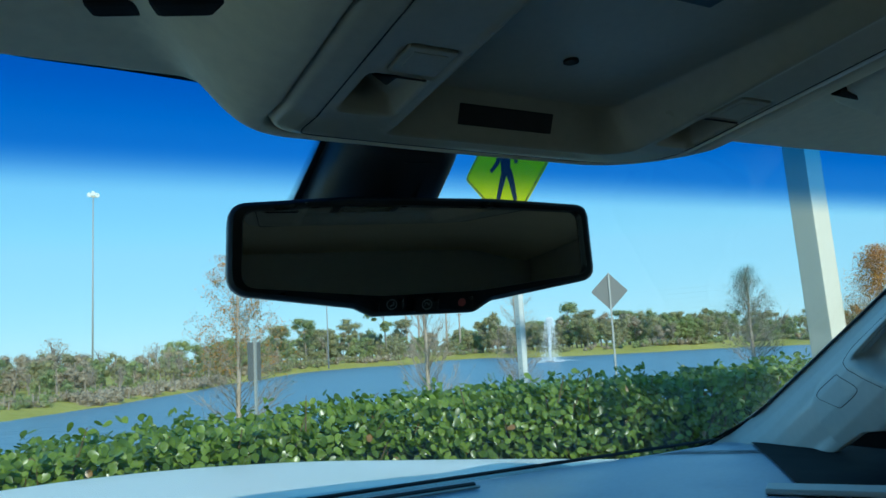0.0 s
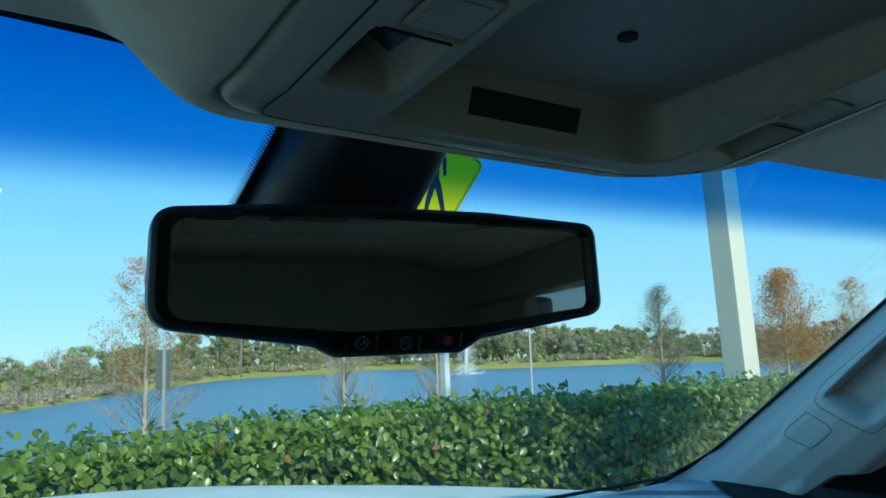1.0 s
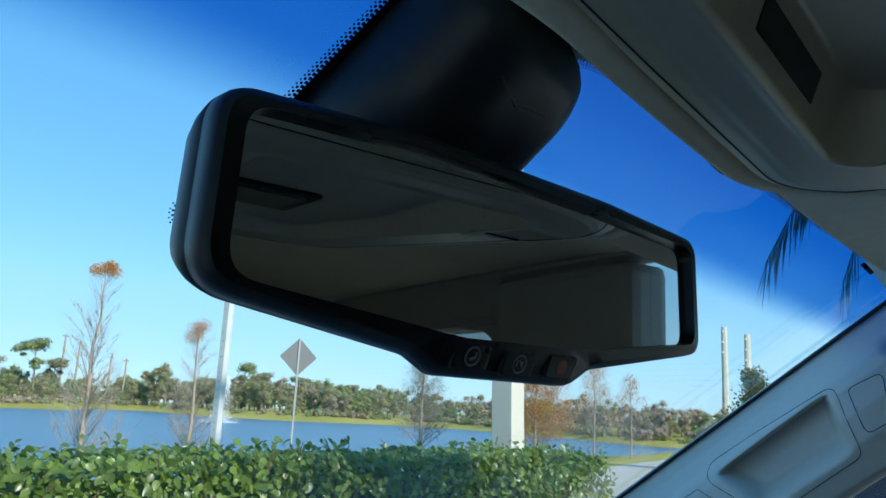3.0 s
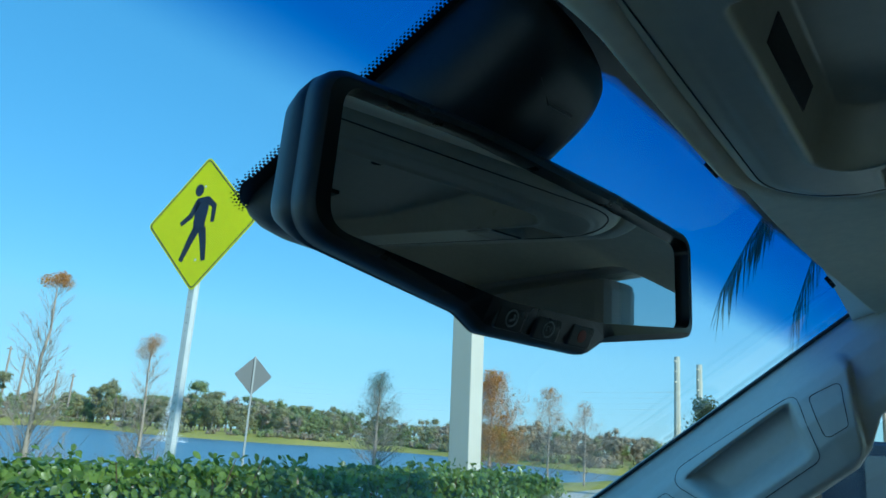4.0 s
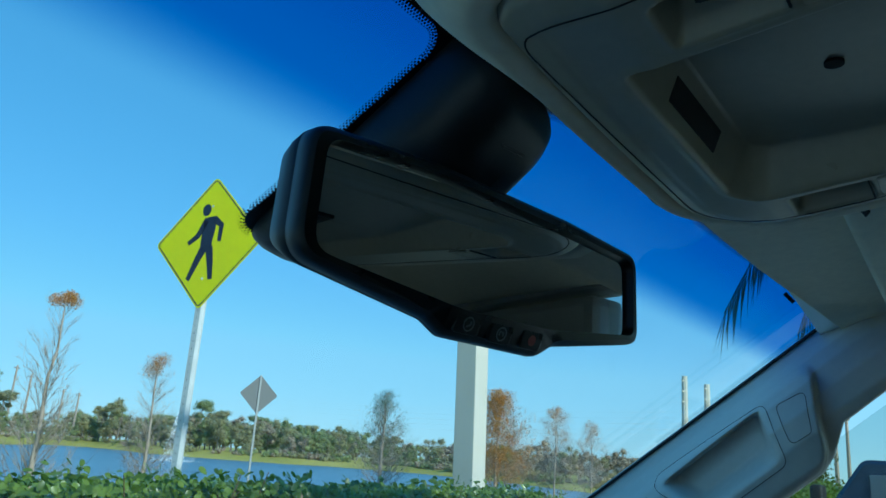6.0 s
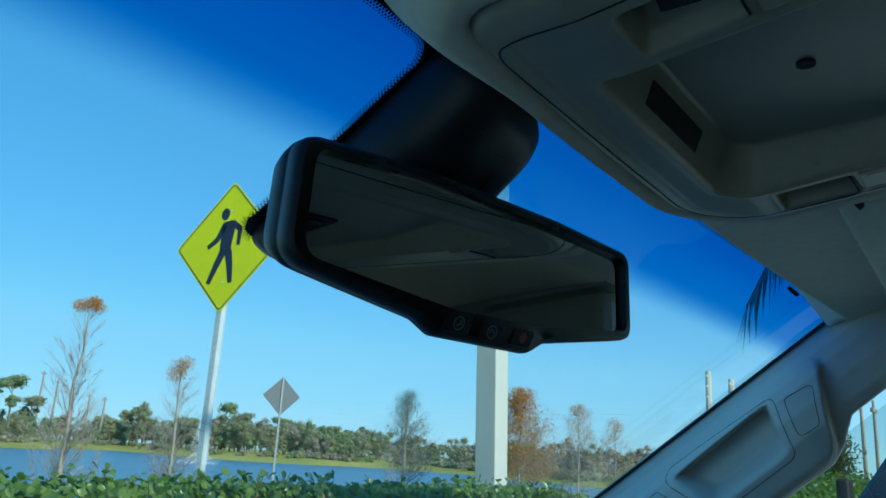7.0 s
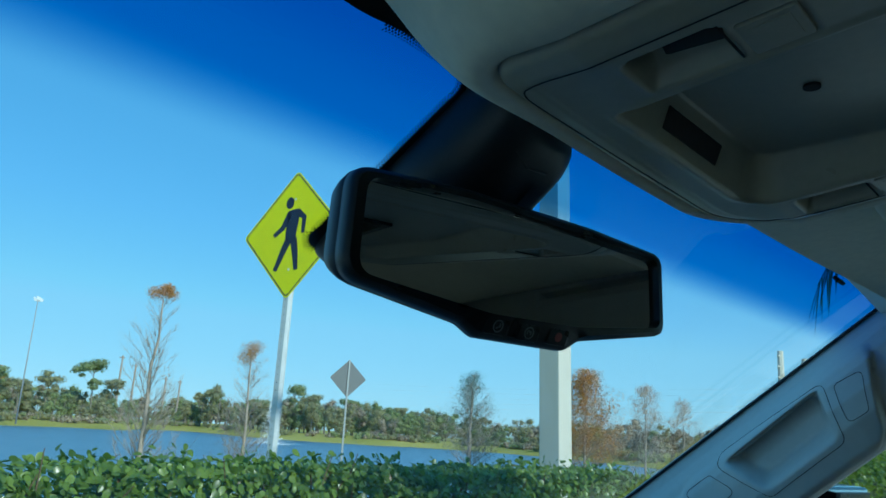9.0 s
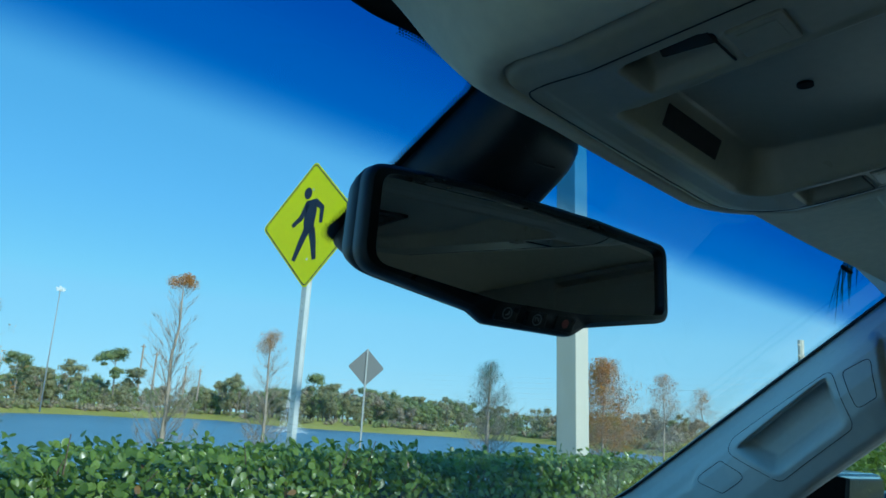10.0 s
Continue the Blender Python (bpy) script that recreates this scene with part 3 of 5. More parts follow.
vs, fs = stack(OUT, [(0.0030, 0.0000), (0.0006, -0.0012), (0.0, -0.0040), (0.0, -0.0085), (0.0008, -0.0090), (0.0008, -0.0098), (0.0, -0.0104), (0.0004, -0.0160), (0.0018, -0.0215), (0.0050, -0.0265), (0.0110, -0.0310), (0.0180, -0.0335)], close_first=False)
fs = [f[::-1] for f in fs]
vs = [Vector((v.x, v.y * (1 - 0.13 * smooth01((-0.0104 - v.z) / 0.012)), v.z)) for v in vs]
vs = [Vector((v.x, v.y, v.z - (0.0042 * smooth01((-0.0330 - v.y) / 0.004) + 0.18 * max(0.0, -0.031 - v.y)) * smooth01((v.z + 0.018) / 0.018))) for v in vs]
raw("housing", vs, fs, M_HOUSING, mirror, "satin dark grey mirror shell with a parting line", smooth=False).data.shade_smooth()
def chin_drop(y):
    return 0.0042 * smooth01((-0.0330 - y) / 0.004) + 0.18 * max(0.0, -0.031 - y)


def chin(v):
    """The button panel under the glass falls back a little."""
    return Vector((v.x, v.y, v.z - chin_drop(v.y)))


GL = rounded([(-0.1165, 0.0232), (-0.1180, -0.0248), (-0.0300, -0.0322), (0.0400, -0.0302), (0.1255, -0.0195), (0.1240, 0.0258), (0.05, 0.0280), (-0.05, 0.0280)], [0.010, 0.010, 0.06, 0.06, 0.007, 0.008, 0.1, 0.1], 8)
inner = inset(OUT, 0.0030)
n1 = len(inner)
# bezel between the shell's lip and the glass: rings matched by angle
ang = [math.atan2(p.y, p.x) for p in inner]


def ray_hit(poly, a):
    d = Vector((math.cos(a), math.sin(a)))
    best = 0.0
    for p, q in zip(poly, poly[1:] + poly[:1]):
        e = q - p
        den = d.x * e.y - d.y * e.x
        if abs(den) > 1e-12:
            t = (p.x * e.y - p.y * e.x) / den
            u = (p.x * d.y - p.y * d.x) / den
            if t > 0 and -1e-6 <= u <= 1 + 1e-6:
                best = max(best, t)
    return d * best


ring = [ray_hit(GL, a) for a in ang]
vs = [Vector((p.x, p.y, 0)) for p in inner] + [Vector((p.x, p.y, 0.0004)) for p in ring] + [Vector((p.x * 0.990, p.y * 0.985, -0.0040)) for p in ring]
fs = [(i, (i + 1) % n1, n1 + (i + 1) % n1, n1 + i) for i in range(n1)] + [(n1 + i, n1 + (i + 1) % n1, 2 * n1 + (i + 1) % n1, 2 * n1 + i) for i in range(n1)]
raw("bezel", [chin(v) for v in vs], [f[::-1] for f in fs], M_BEZEL, mirror, "gloss black bezel with a button panel")
raw("mirror_glass", [Vector((p.x, p.y, -0.0036)) for p in ring], [tuple(range(n1))], M_MIRROR, mirror, "dark self-dimming mirror glass")
for k, (bx, by) in enumerate(((-0.0205, -0.0365), (0.0040, -0.0372), (0.0290, -0.0365))):
    bt = empty("button", None)
    bt.parent = mirror
    bt.matrix_local = Matrix.Translation((bx - 0.0015, by - 0.0008, -0.0034)) @ Matrix.Rotation(radians(22), 4, "X") @ Matrix.Diagonal((0.92, 0.92, 0.92, 1))
    vs, fs = stack(rounded([(-0.0095, -0.0058), (0.0095, -0.0058), (0.0095, 0.0052), (-0.0095, 0.0052)], [0.002] * 4, 4), [(0.0, -0.0005), (0.0004, 0.0008), (0.0012, 0.0011)])
    raw("key", vs, fs, M_BEZEL, bt)
    if k == 2:
        v, f = tube([(0, 0, 0.0011), (0, 0, 0.0013)], 0.0031, 24)
        raw("printed_icon", v, f, M_RED, bt, "dull red printed emergency dot")
    else:
        c = [Vector((0.0036 * math.cos(a), 0.0036 * math.sin(a), 0.0013)) for a in span(0, 2 * math.pi, 25)]
        parts_ = [tube(c, 0.00045, 5)]
        parts_.append(tube([(-0.0012, -0.0014, 0.0013), (0.0014, -0.0002, 0.0013), (0.0012, 0.0018, 0.0013)], 0.0006, 5) if k == 0 else tube([(-0.0016, -0.001, 0.0013), (-0.0016, 0.0014, 0.0013), (0.0, 0.0014, 0.0013), (0.0016, -0.001, 0.0013), (0.0016, 0.0012, 0.0013)], 0.00035, 5))
        v, f = merge(parts_)
        raw("printed_icon", v, f, M_ICON, bt, "faint grey round button print")
# neck between the shell and the windshield cover
v, f = tube([(-0.010, 0.005, -0.022), (-0.014, 0.008, -0.040), (-0.020, 0.012, -0.062)], 0.012, 14)
raw("neck", v, f, M_BLACK, mirror, smooth=True)
tagged(mirror, "black rear-view mirror with three small printed buttons under its glass", "mirror")

# black cover between mirror and glass: rounded outlines that close in as they rise from the glass
cover = empty("sensor_cover", windshield.matrix_world.copy())


def cover_ring(left, right, top, low, corner, height):
    """One outline of the shell; its left side leans like the printed patch."""
    lean = 0.012 * low / 0.14
    ring_ = rounded([(left, top), (right, top), (right, low), (left - lean, low)], [min(0.012, corner), corner, corner * 0.9, corner * 0.8], 10)
    ring_ = dense(ring_, 3)
    return [Vector((p.x, p.y, -height - 0.0025 * math.sin(min(1.0, max(0.0, (p.y - top) / (low - top))) * math.pi) * smooth01(height / 0.02))) for p in ring_]


rings = [cover_ring(a, b - 0.003, *more) for a, b, *more in (
    (-0.0450, 0.0330, -0.018, 0.147, 0.022, 0.0004), (-0.0445, 0.0355, -0.018, 0.146, 0.024, 0.006), (-0.0430, 0.0375, -0.017, 0.142, 0.026, 0.014), (-0.0405, 0.0385, -0.016, 0.136, 0.028, 0.021),
    (-0.0370, 0.0385, -0.0145, 0.130, 0.028, 0.0270), (-0.0320, 0.0365, -0.012, 0.124, 0.026, 0.0320), (-0.0260, 0.0330, -0.008, 0.117, 0.024, 0.0360), (-0.0200, 0.0285, -0.003, 0.109, 0.021, 0.0385), (-0.0130, 0.0240, 0.004, 0.100, 0.015, 0.0395), (-0.0040, 0.0130, 0.016, 0.088, 0.007, 0.0400))]
vs, fs, n = [], [], len(rings[0])
for ring_ in rings:
    vs += ring_
for i in range(len(rings) - 1):
    for k in range(n):
        fs.append((i * n + k, (i + 1) * n + k, (i + 1) * n + (k + 1) % n, i * n + (k + 1) % n))
fs.append(tuple(range((len(rings) - 1) * n, len(rings) * n))[::-1])
raw("shell", vs, fs, M_BLACK, cover, "matt black moulded plastic shell", smooth=True)
v, f = tube([(-0.022, 0.006, -0.0384), (-0.006, 0.012, -0.0398), (0.012, 0.010, -0.0400)], 0.0008, 6)
raw("parting_line", v, f, M_BLACK, cover)
tagged(cover, "black plastic sensor cover behind the mirror at the windshield", "sensor cover")

# ---- dashboard, cowl, hood ----
def dash(u, w):
    # u runs from the glass towards the seats, w across
    y = 0.50 - u * 0.62 - 0.012 * (w / 0.75) ** 2
    z = 1.503 - 0.01 * u + 0.008 * math.sin(u * 3.0) - 0.25 * smooth01((u - 0.72) / 0.28)
    return (w, y, min(z, 1.811 - SLOPE * y - 0.008))


vs, fs = sheet(dash, span(-0.12, 1.0, 40), span(-0.76, 0.76, 60), (0, 0, -0.02))
dashboard = raw("dashboard", vs, fs, M_DASH, smooth=True)
tagged(dashboard, "dark blue-grey grained dashboard top with a speaker grille", "dashboard", kind="structure")
holes = []
for i in range(52):
    for j in range(8):
        u, x = 0.185 + 0.0038 * i, 0.560 + 0.0020 * i + 0.0062 * j
        if x > 0.70:
            continue
        p = Vector(dash(u, x)) + Vector((0, 0, 0.0008))
        holes.append(([p + Vector((math.cos(a) * 0.0019, math.sin(a) * 0.0013, 0)) for a in (k * math.pi / 3 for k in range(6))], [tuple(range(6))]))
v, f = merge(holes)
raw("speaker_grille", v, f, M_SEAM, dashboard, "fine perforated grille strip")["kind"] = "stuff"
pth = [Vector(dash(0.24, x)) + Vector((0, 0, 0.001)) for x in span(-0.28, 0.24, 20)]
v, f = tube([Vector((p.x, p.y, p.z)) for p in pth], 0.006, 8)
raw("defroster_slot", v, f, M_SEAM, dashboard)
v, f = tube([p + Vector((0, -0.012, 0.002)) for p in pth], 0.002, 6)
raw("defroster_trim", v, f, M_RIM, dashboard, "satin trim strip")
# added black sheet where the dash top should curve down into the dark
ends = span(0.49, 0.757, 14)
vs = []
for w_ in ends:
    u0 = (0.277 - 1.07 * (w_ - 0.598) - 0.012 * (w_ / 0.75) ** 2) / 0.62
    vs += [Vector(dash(min(1.0, u0 + k * (1.0 - u0) / 6), w_)) + Vector((0, 0, 0.003)) for k in range(7)]
raw("dash_edge", vs, [(a * 7 + k, a * 7 + k + 1, a * 7 + k + 8, a * 7 + k + 7) for a in range(13) for k in range(6)], M_DASHDARK, dashboard, "black sheet laid over the dash's outer corner", smooth=True)
vent = part("vent_trim", box_bm(-0.060, 0.060, -0.018, 0.018, -0.003, 0.003, 0.002), M_PILLAR, dashboard, "pale vent trim")
vent.matrix_world = Matrix.Translation((0.477, 0.058, 1.508)) @ Matrix.Rotation(radians(-56), 4, "Z")
seal = [Vector((x, 0.404, 1.5105)) for x in span(-0.7, 0.70, 40)]
v, f = tube(seal, 0.0026, 6)
raw("glass_seal", v, f, M_RUBBER, dashboard, "black rubber seal along the glass")
# front face of the dashboard
part("dash_front", box_bm(-0.76, 0.76, -0.10, 0.30, 0.75, 1.24, 0.02), M_DASHDARK, dashboard)


def hood_pt(u, w):
    y = 0.60 + u * 1.52
    edge = 0.93 - 0.05 * u
    x = w * edge
    z = 1.480 - 0.095 * u - 0.03 * u * u - 0.045 * w * w - 0.09 * smooth01((u - 0.93) / 0.07) + 0.012 * (1 - smooth01((abs(abs(w) - 0.55)) / 0.12)) * (1 - u)
    return (x, y - 0.16 * w * w * u, z)


truck_hood = empty("truck_hood", Matrix.Translation((0, 1.3, 1.3)))
vs, fs = sheet(hood_pt, span(0, 1, 40), span(-1, 1, 50), (0, 0, -0.02))
hood = raw("hood_panel", [v - Vector((0, 1.3, 1.3)) for v in vs], fs, M_HOOD, truck_hood, "white painted bonnet skin", smooth=True)
part("grille_front", box_bm(-0.88, 0.88, 0.55, 0.74, -0.95, -0.06, 0.05), M_DASHDARK, truck_hood)
tagged(truck_hood, "white painted truck hood seen over the dashboard", "hood")
vs, fs = sheet(lambda u, w: (w, 0.44 + u, 1.462 - 0.14 * u - 0.02 * (w / 0.8) ** 2 - 0.05 * smooth01((abs(w) - 0.6) / 0.3)), span(0, 0.22, 8), span(-0.88, 0.88, 30), (0, 0, -0.02))
tagged(raw("cowl_panel", vs, fs, M_DASHDARK, smooth=True), "black plastic cowl panel below the windshield", "cowl", kind="structure")


def wiper(x0, y0, x1, y1, z):
    w_ob = empty("wiper", Matrix.Translation((x0, y0, z)))
    dx, dy = x1 - x0, y1 - y0
    v, f = tube([(0, 0, 0.0), (dx * 0.3, dy * 0.3, 0.018), (dx * 0.62, dy * 0.62, 0.015)], 0.008, 6, 0.005)
    raw("arm", v, f, M_RUBBER, w_ob, "black wiper arm", smooth=True)
    v, f = tube([(dx * 0.15, dy * 0.15 + 0.02, 0.004), (dx * 0.6, dy * 0.6 + 0.012, 0.010), (dx, dy, 0.004)], 0.005, 6)
    raw("blade", v, f, M_RUBBER, w_ob, "black rubber wiper blade", smooth=True)
    v, f = tube([(0, 0, -0.02), (0, 0, 0.012)], 0.014, 12)
    raw("pivot", v, f, M_RUBBER, w_ob)
    tagged(w_ob, "black windshield wiper parked along the cowl", "wiper", group="wipers")


wiper(-0.05, 0.60, -0.72, 0.56, 1.460)
wiper(0.62, 0.62, -0.02, 0.60, 1.444)

# ---- side walls, rear wall and seats that close the cabin ----
def side_wall(side, nm):
    wall = empty(nm)
    x0, x1 = (0.77, 0.86) if side > 0 else (-0.86, -0.77)
    part("door_panel", box_bm(x0, x1, -2.0, 0.42, 0.55, 1.20, 0.02), M_SEAT, wall, "dark grey door trim panel")
    part("roof_rail", box_bm(x0, x1, -0.96, -0.44, 1.945, 2.03, 0.02), M_RIM, wall, "grey roof rail trim")
    part("rear_rail", box_bm(x0, x1, -2.0, -0.94, 1.855, 2.03, 0.02), M_RIM, wall, "grey roof rail trim")
    part("front_rail", box_bm(x0, x1, -0.46, -0.10, 1.825, 2.00, 0.01), M_RIM, wall, "grey roof rail trim")
    part("b_pillar", box_bm(x0, x1, -0.95, -0.605, 1.19, 1.94, 0.02), M_RIM, wall, "grey centre pillar trim")
    fill = [Vector((-0.945, 1.70))] + [Vector((-1.02 + 0.075 * math.cos(a), 1.775 + 0.075 * math.sin(a))) for a in span(0, math.pi / 2, 9)] + [Vector((-1.10, 1.862)), Vector((-0.935, 1.862))]
    vs_, fs_ = stack(fill[::-1], [(0, 0), (0, x1 - x0 - 0.02)])
    raw("corner_trim", [Vector((x0 + 0.01 + q.z, q.x, q.y)) for q in vs_], fs_, M_RIM, wall, "rounded grey corner of the window opening")
    part("c_pillar", box_bm(x0, x1, -2.0, -1.52, 1.19, 1.85, 0.02), M_RIM, wall, "grey rear pillar trim")
    for outline in (((-0.70, 1.18), (0.42, 1.18), (0.42, 1.36), (0.0, 1.68), (-0.11, 1.765), (-0.32, 1.81), (-0.45, 1.95), (-0.70, 1.95)), ((-1.53, 1.18), (-0.92, 1.18), (-0.92, 1.86), (-1.53, 1.86))):
        vs_, fs_ = stack([Vector(q) for q in outline], [(0, 0), (0, 0.005)])
        back = outline[0][0] < -1.0
        gl = raw("side_window", [Vector((x0 + 0.04 + q.z, q.x, q.y)) for q in vs_], fs_, M_REARSIDE if back else M_SIDEGLASS, wall, "lightly tinted side glass" if back else "side window glass")
        gl.visible_shadow = back
    vs_, fs_ = stack([Vector(q) for q in ((0.5, 1.19), (0.5, 1.40), (0.09, 1.60), (0.06, 1.595), (0.10, 1.19))][::-1], [(0, 0), (0, 0.02)])
    raw("sail_panel", [Vector((x0 + 0.03 + q.z, q.x, q.y)) for q in vs_], fs_, M_DASHDARK, wall, "black triangular mirror base panel")
    tagged(wall, "grey door side of the cabin with two clear windows", "side wall", kind="structure")


side_wall(1, "wall_east")
side_wall(-1, "wall_west")
rear = empty("wall_south")
part("lower_panel", box_bm(-0.86, 0.86, -2.08, -2.0, 0.5, 1.28, 0.01), M_SEAT, rear)
part("upper_panel", box_bm(-0.86, 0.86, -2.08, -2.0, 1.69, 2.04, 0.01), M_RIM, rear)
for x0, x1 in ((-0.86, -0.62), (0.62, 0.86)):
    part("corner_panel", box_bm(x0, x1, -2.08, -2.0, 1.27, 1.70, 0.01), M_LINER, rear)
gl = part("rear_window", box_bm(-0.63, 0.63, -2.045, -2.04, 1.27, 1.70), M_PRIVACY, rear, "dark rear window glass")
tagged(rear, "rear cabin wall with a wide dark tinted window", "rear wall", kind="structure")
tagged(part("floor", box_bm(-0.86, 0.86, -2.05, 0.45, 0.45, 0.52), M_DASHDARK), "dark carpeted cabin floor", "floor", kind="structure")


def seat(x, y, w):
    st = empty("seat", Matrix.Translation((x, y, 0.52)))
    part("cushion", box_bm(-w, w, -0.25, 0.27, 0.18, 0.36, 0.06, 3), M_SEAT, st)
    b = part("backrest", box_bm(-w, w, -0.34, -0.22, 0.30, 0.92, 0.05, 3), M_SEAT, st)
    part("base", box_bm(-w + 0.06, w - 0.06, -0.2, 0.2, 0.0, 0.2, 0.02), M_DASHDARK, st)
    return tagged(st, "dark grey cloth truck seat on the cabin floor", "seat", group="cabin seats")


seat(0.42, -0.62, 0.25)
seat(0.0, -1.62, 0.70)

# passenger door mirror
dm = empty("door_mirror", Matrix.Translation((1.192, 0.165, 1.460)) @ Matrix.Rotation(radians(-8), 4, "Z"))
part("shell", box_bm(-0.13, 0.13, 0.0, 0.14, -0.14, 0.135, 0.03, 3), M_BEZEL, dm, "black door mirror shell")
part("frame", box_bm(-0.128, 0.128, -0.006, 0.05, -0.138, 0.133, 0.012, 3), M_CHROME, dm, "chrome mirror surround")
part("rim", box_bm(-0.121, 0.121, -0.010, -0.004, -0.131, 0.124, 0.003), M_BEZEL, dm, "black inner rim")
part("mirror_glass", box_bm(-0.112, 0.112, -0.0125, -0.008, -0.122, 0.113, 0.002), M_MIRROR, dm).matrix_local = Matrix.Rotation(radians(-3), 4, "X")
part("arm", box_bm(-0.375, -0.12, 0.03, 0.11, -0.14, -0.05, 0.02), M_BEZEL, dm)
tagged(dm, "black and chrome passenger door mirror outside the window", "door mirror")


# parked pickup in the next bays, seen through the side window
def parked_truck(x, y):
    pt = empty("parked_truck", Matrix.Translation((x, y, 0.112)))
    prof = rounded([(1.55, 0.55), (1.55, 1.05), (0.35, 1.18), (-0.10, 1.84), (-1.75, 1.84), (-1.85, 1.20), (-3.7, 1.18), (-3.7, 0.55)], [0.1, 0.2, 0.1, 0.14, 0.14, 0.05, 0.08, 0.1], 5)
    vs_, fs_ = stack(prof[::-1], [(-0.04, 0.0), (0.0, 0.05), (0.0, 1.85), (-0.04, 1.90)])
    raw("body", [Vector((q.z, q.x, q.y)) for q in vs_], fs_, M_TRUCK, pt, "dark blue painted cab and bed")
    for y0, y1 in ((-0.86, -0.16), (-1.62, -0.96)):
        part("side_window", box_bm(-0.012, 0.010, y0, y1, 1.24, 1.70, 0.005), M_TRUCKGLASS, pt, "dusky side glass")
    mirror_ = part("side_mirror", box_bm(-0.30, -0.05, 0.22, 0.34, 1.20, 1.57, 0.04, 3), M_RUBBER, pt, "black tow mirror")
    part("mirror_stalk", box_bm(-0.08, 0.03, 0.25, 0.31, 1.24, 1.30), M_RUBBER, mirror_)
    for wy_ in (0.95, -2.75):
        for wx_ in (0.0, 1.66):
            v_, f_ = tube([(wx_, wy_, 0.39), (wx_ + 0.24, wy_, 0.39)], 0.39, 20)
            tyre = raw("wheel", v_, f_, M_RUBBER, pt, "black tyre")
            v_, f_ = tube([(wx_ - 0.004, wy_, 0.39), (wx_ + 0.244, wy_, 0.39)], 0.24, 16)
            raw("rim", v_, f_, M_GALV, tyre)
    tagged(pt, "dark blue pickup parked in a neighbouring bay", "pickup truck")


parked_truck(8.6, 1.05)


# ---- outdoors: ground, lake ----
GROUND, WATER = 0.10, -1.00
FAR_SHORE = [(-180, 55), (-30, 46), (-10, 46), (0, 48), (3, 53), (6.5, 60), (11.4, 79), (16.6, 122), (19, 154), (21.6, 176), (27, 184), (29, 228), (32, 234), (35, 195), (38, 176), (42, 173), (48, 180), (54, 170), (60, 139), (64, 116), (68, 108), (71, 103), (73, 95), (76, 80), (180, 80)]
BANK = [(-180, 0.6), (0, 0.6), (12, 0.7), (17, 0.9), (20, 1.1), (28, 1.5), (50, 1.4), (60, 1.1), (80, 0.8), (180, 0.8)]
NEAR_SHORE = [(-180, 300), (-31, 60), (-30, 25), (0, 24), (30, 25), (52, 30), (60, 42), (66, 54), (70, 68), (73, 95), (75, 300), (180, 300)]


def bearing(x, y):
    return math.degrees(math.atan2(x, y))


def land_z(az, r):
    a, b = lerp_table(az, NEAR_SHORE), lerp_table(az, FAR_SHORE)
    a += 1.2 * noise.noise(Vector((az * 0.3, 0, 0)))
    b += 0.03 * b * noise.noise(Vector((az * 0.35, 7, 0)))
    if a >= b:
        return GROUND - 0.5 * smooth01((r - 30) / 60)
    if r < (a + b) / 2:
        return GROUND - 1.7 * smooth01((r - (a - 9)) / 14) if r > a - 9 else GROUND
    return -1.7 + 0.95 * smooth01((r - (b - 8)) / 20) + lerp_table(az, BANK) * smooth01((r - b - 3) / 26)


azs = span(-180, -42, 18) + span(-40, 100, 200) + span(104, 180, 14)
rows = [0.0, 0.12, 0.3, 0.5, 0.7, 0.85, 0.95, 1.0, 1.05, 1.12, 1.25]
vs, fs = [], []
tail = [1.0, 1.02, 1.04, 1.07, 1.1, 1.15, 1.25, 1.5, 2.0, 4.0, 12.0, 40.0]
for az in azs:
    a, b = lerp_table(az, NEAR_SHORE), lerp_table(az, FAR_SHORE)
    a = min(a, b * 0.6)
    rr = [a * k for k in rows] + [a * 1.25 + (b * 0.94 - a * 1.25) * k for k in (0.3, 0.6, 0.9, 1.0)] + [b * 0.97] + [b * k for k in tail]
    for r in rr:
        q = radians(az)
        vs.append((math.sin(q) * r, math.cos(q) * r, land_z(az, r)))
m = len(rr)
fs = [(i * m + j, i * m + j + 1, (i + 1) * m + j + 1, (i + 1) * m + j) for i in range(len(azs) - 1) for j in range(m - 1)]
ground = raw("ground", vs, fs, M_GRASS, smooth=True)
tagged(ground, "yellow-green lawn and lake banks in sunlight", "ground", kind="structure")
vs, fs = sheet(lambda u, w: (u, w, WATER), span(-60, 330, 12), span(4, 330, 12))
tagged(raw("water", vs, fs, M_WATER), "blue rippled lake water below grassy banks", "lake", kind="structure")
tagged(part("pavement", box_bm(-14, 14, -14, 1.85, GROUND - 0.02, GROUND + 0.012), M_PAVE), "pale worn concrete parking bay under the truck", "parking lot", kind="structure")
tagged(part("kerb", box_bm(-14, 4.9, 1.85, 2.0, GROUND - 0.02, GROUND + 0.15, 0.02), M_CONC), "pale concrete kerb before the hedge", "kerb", kind="structure")


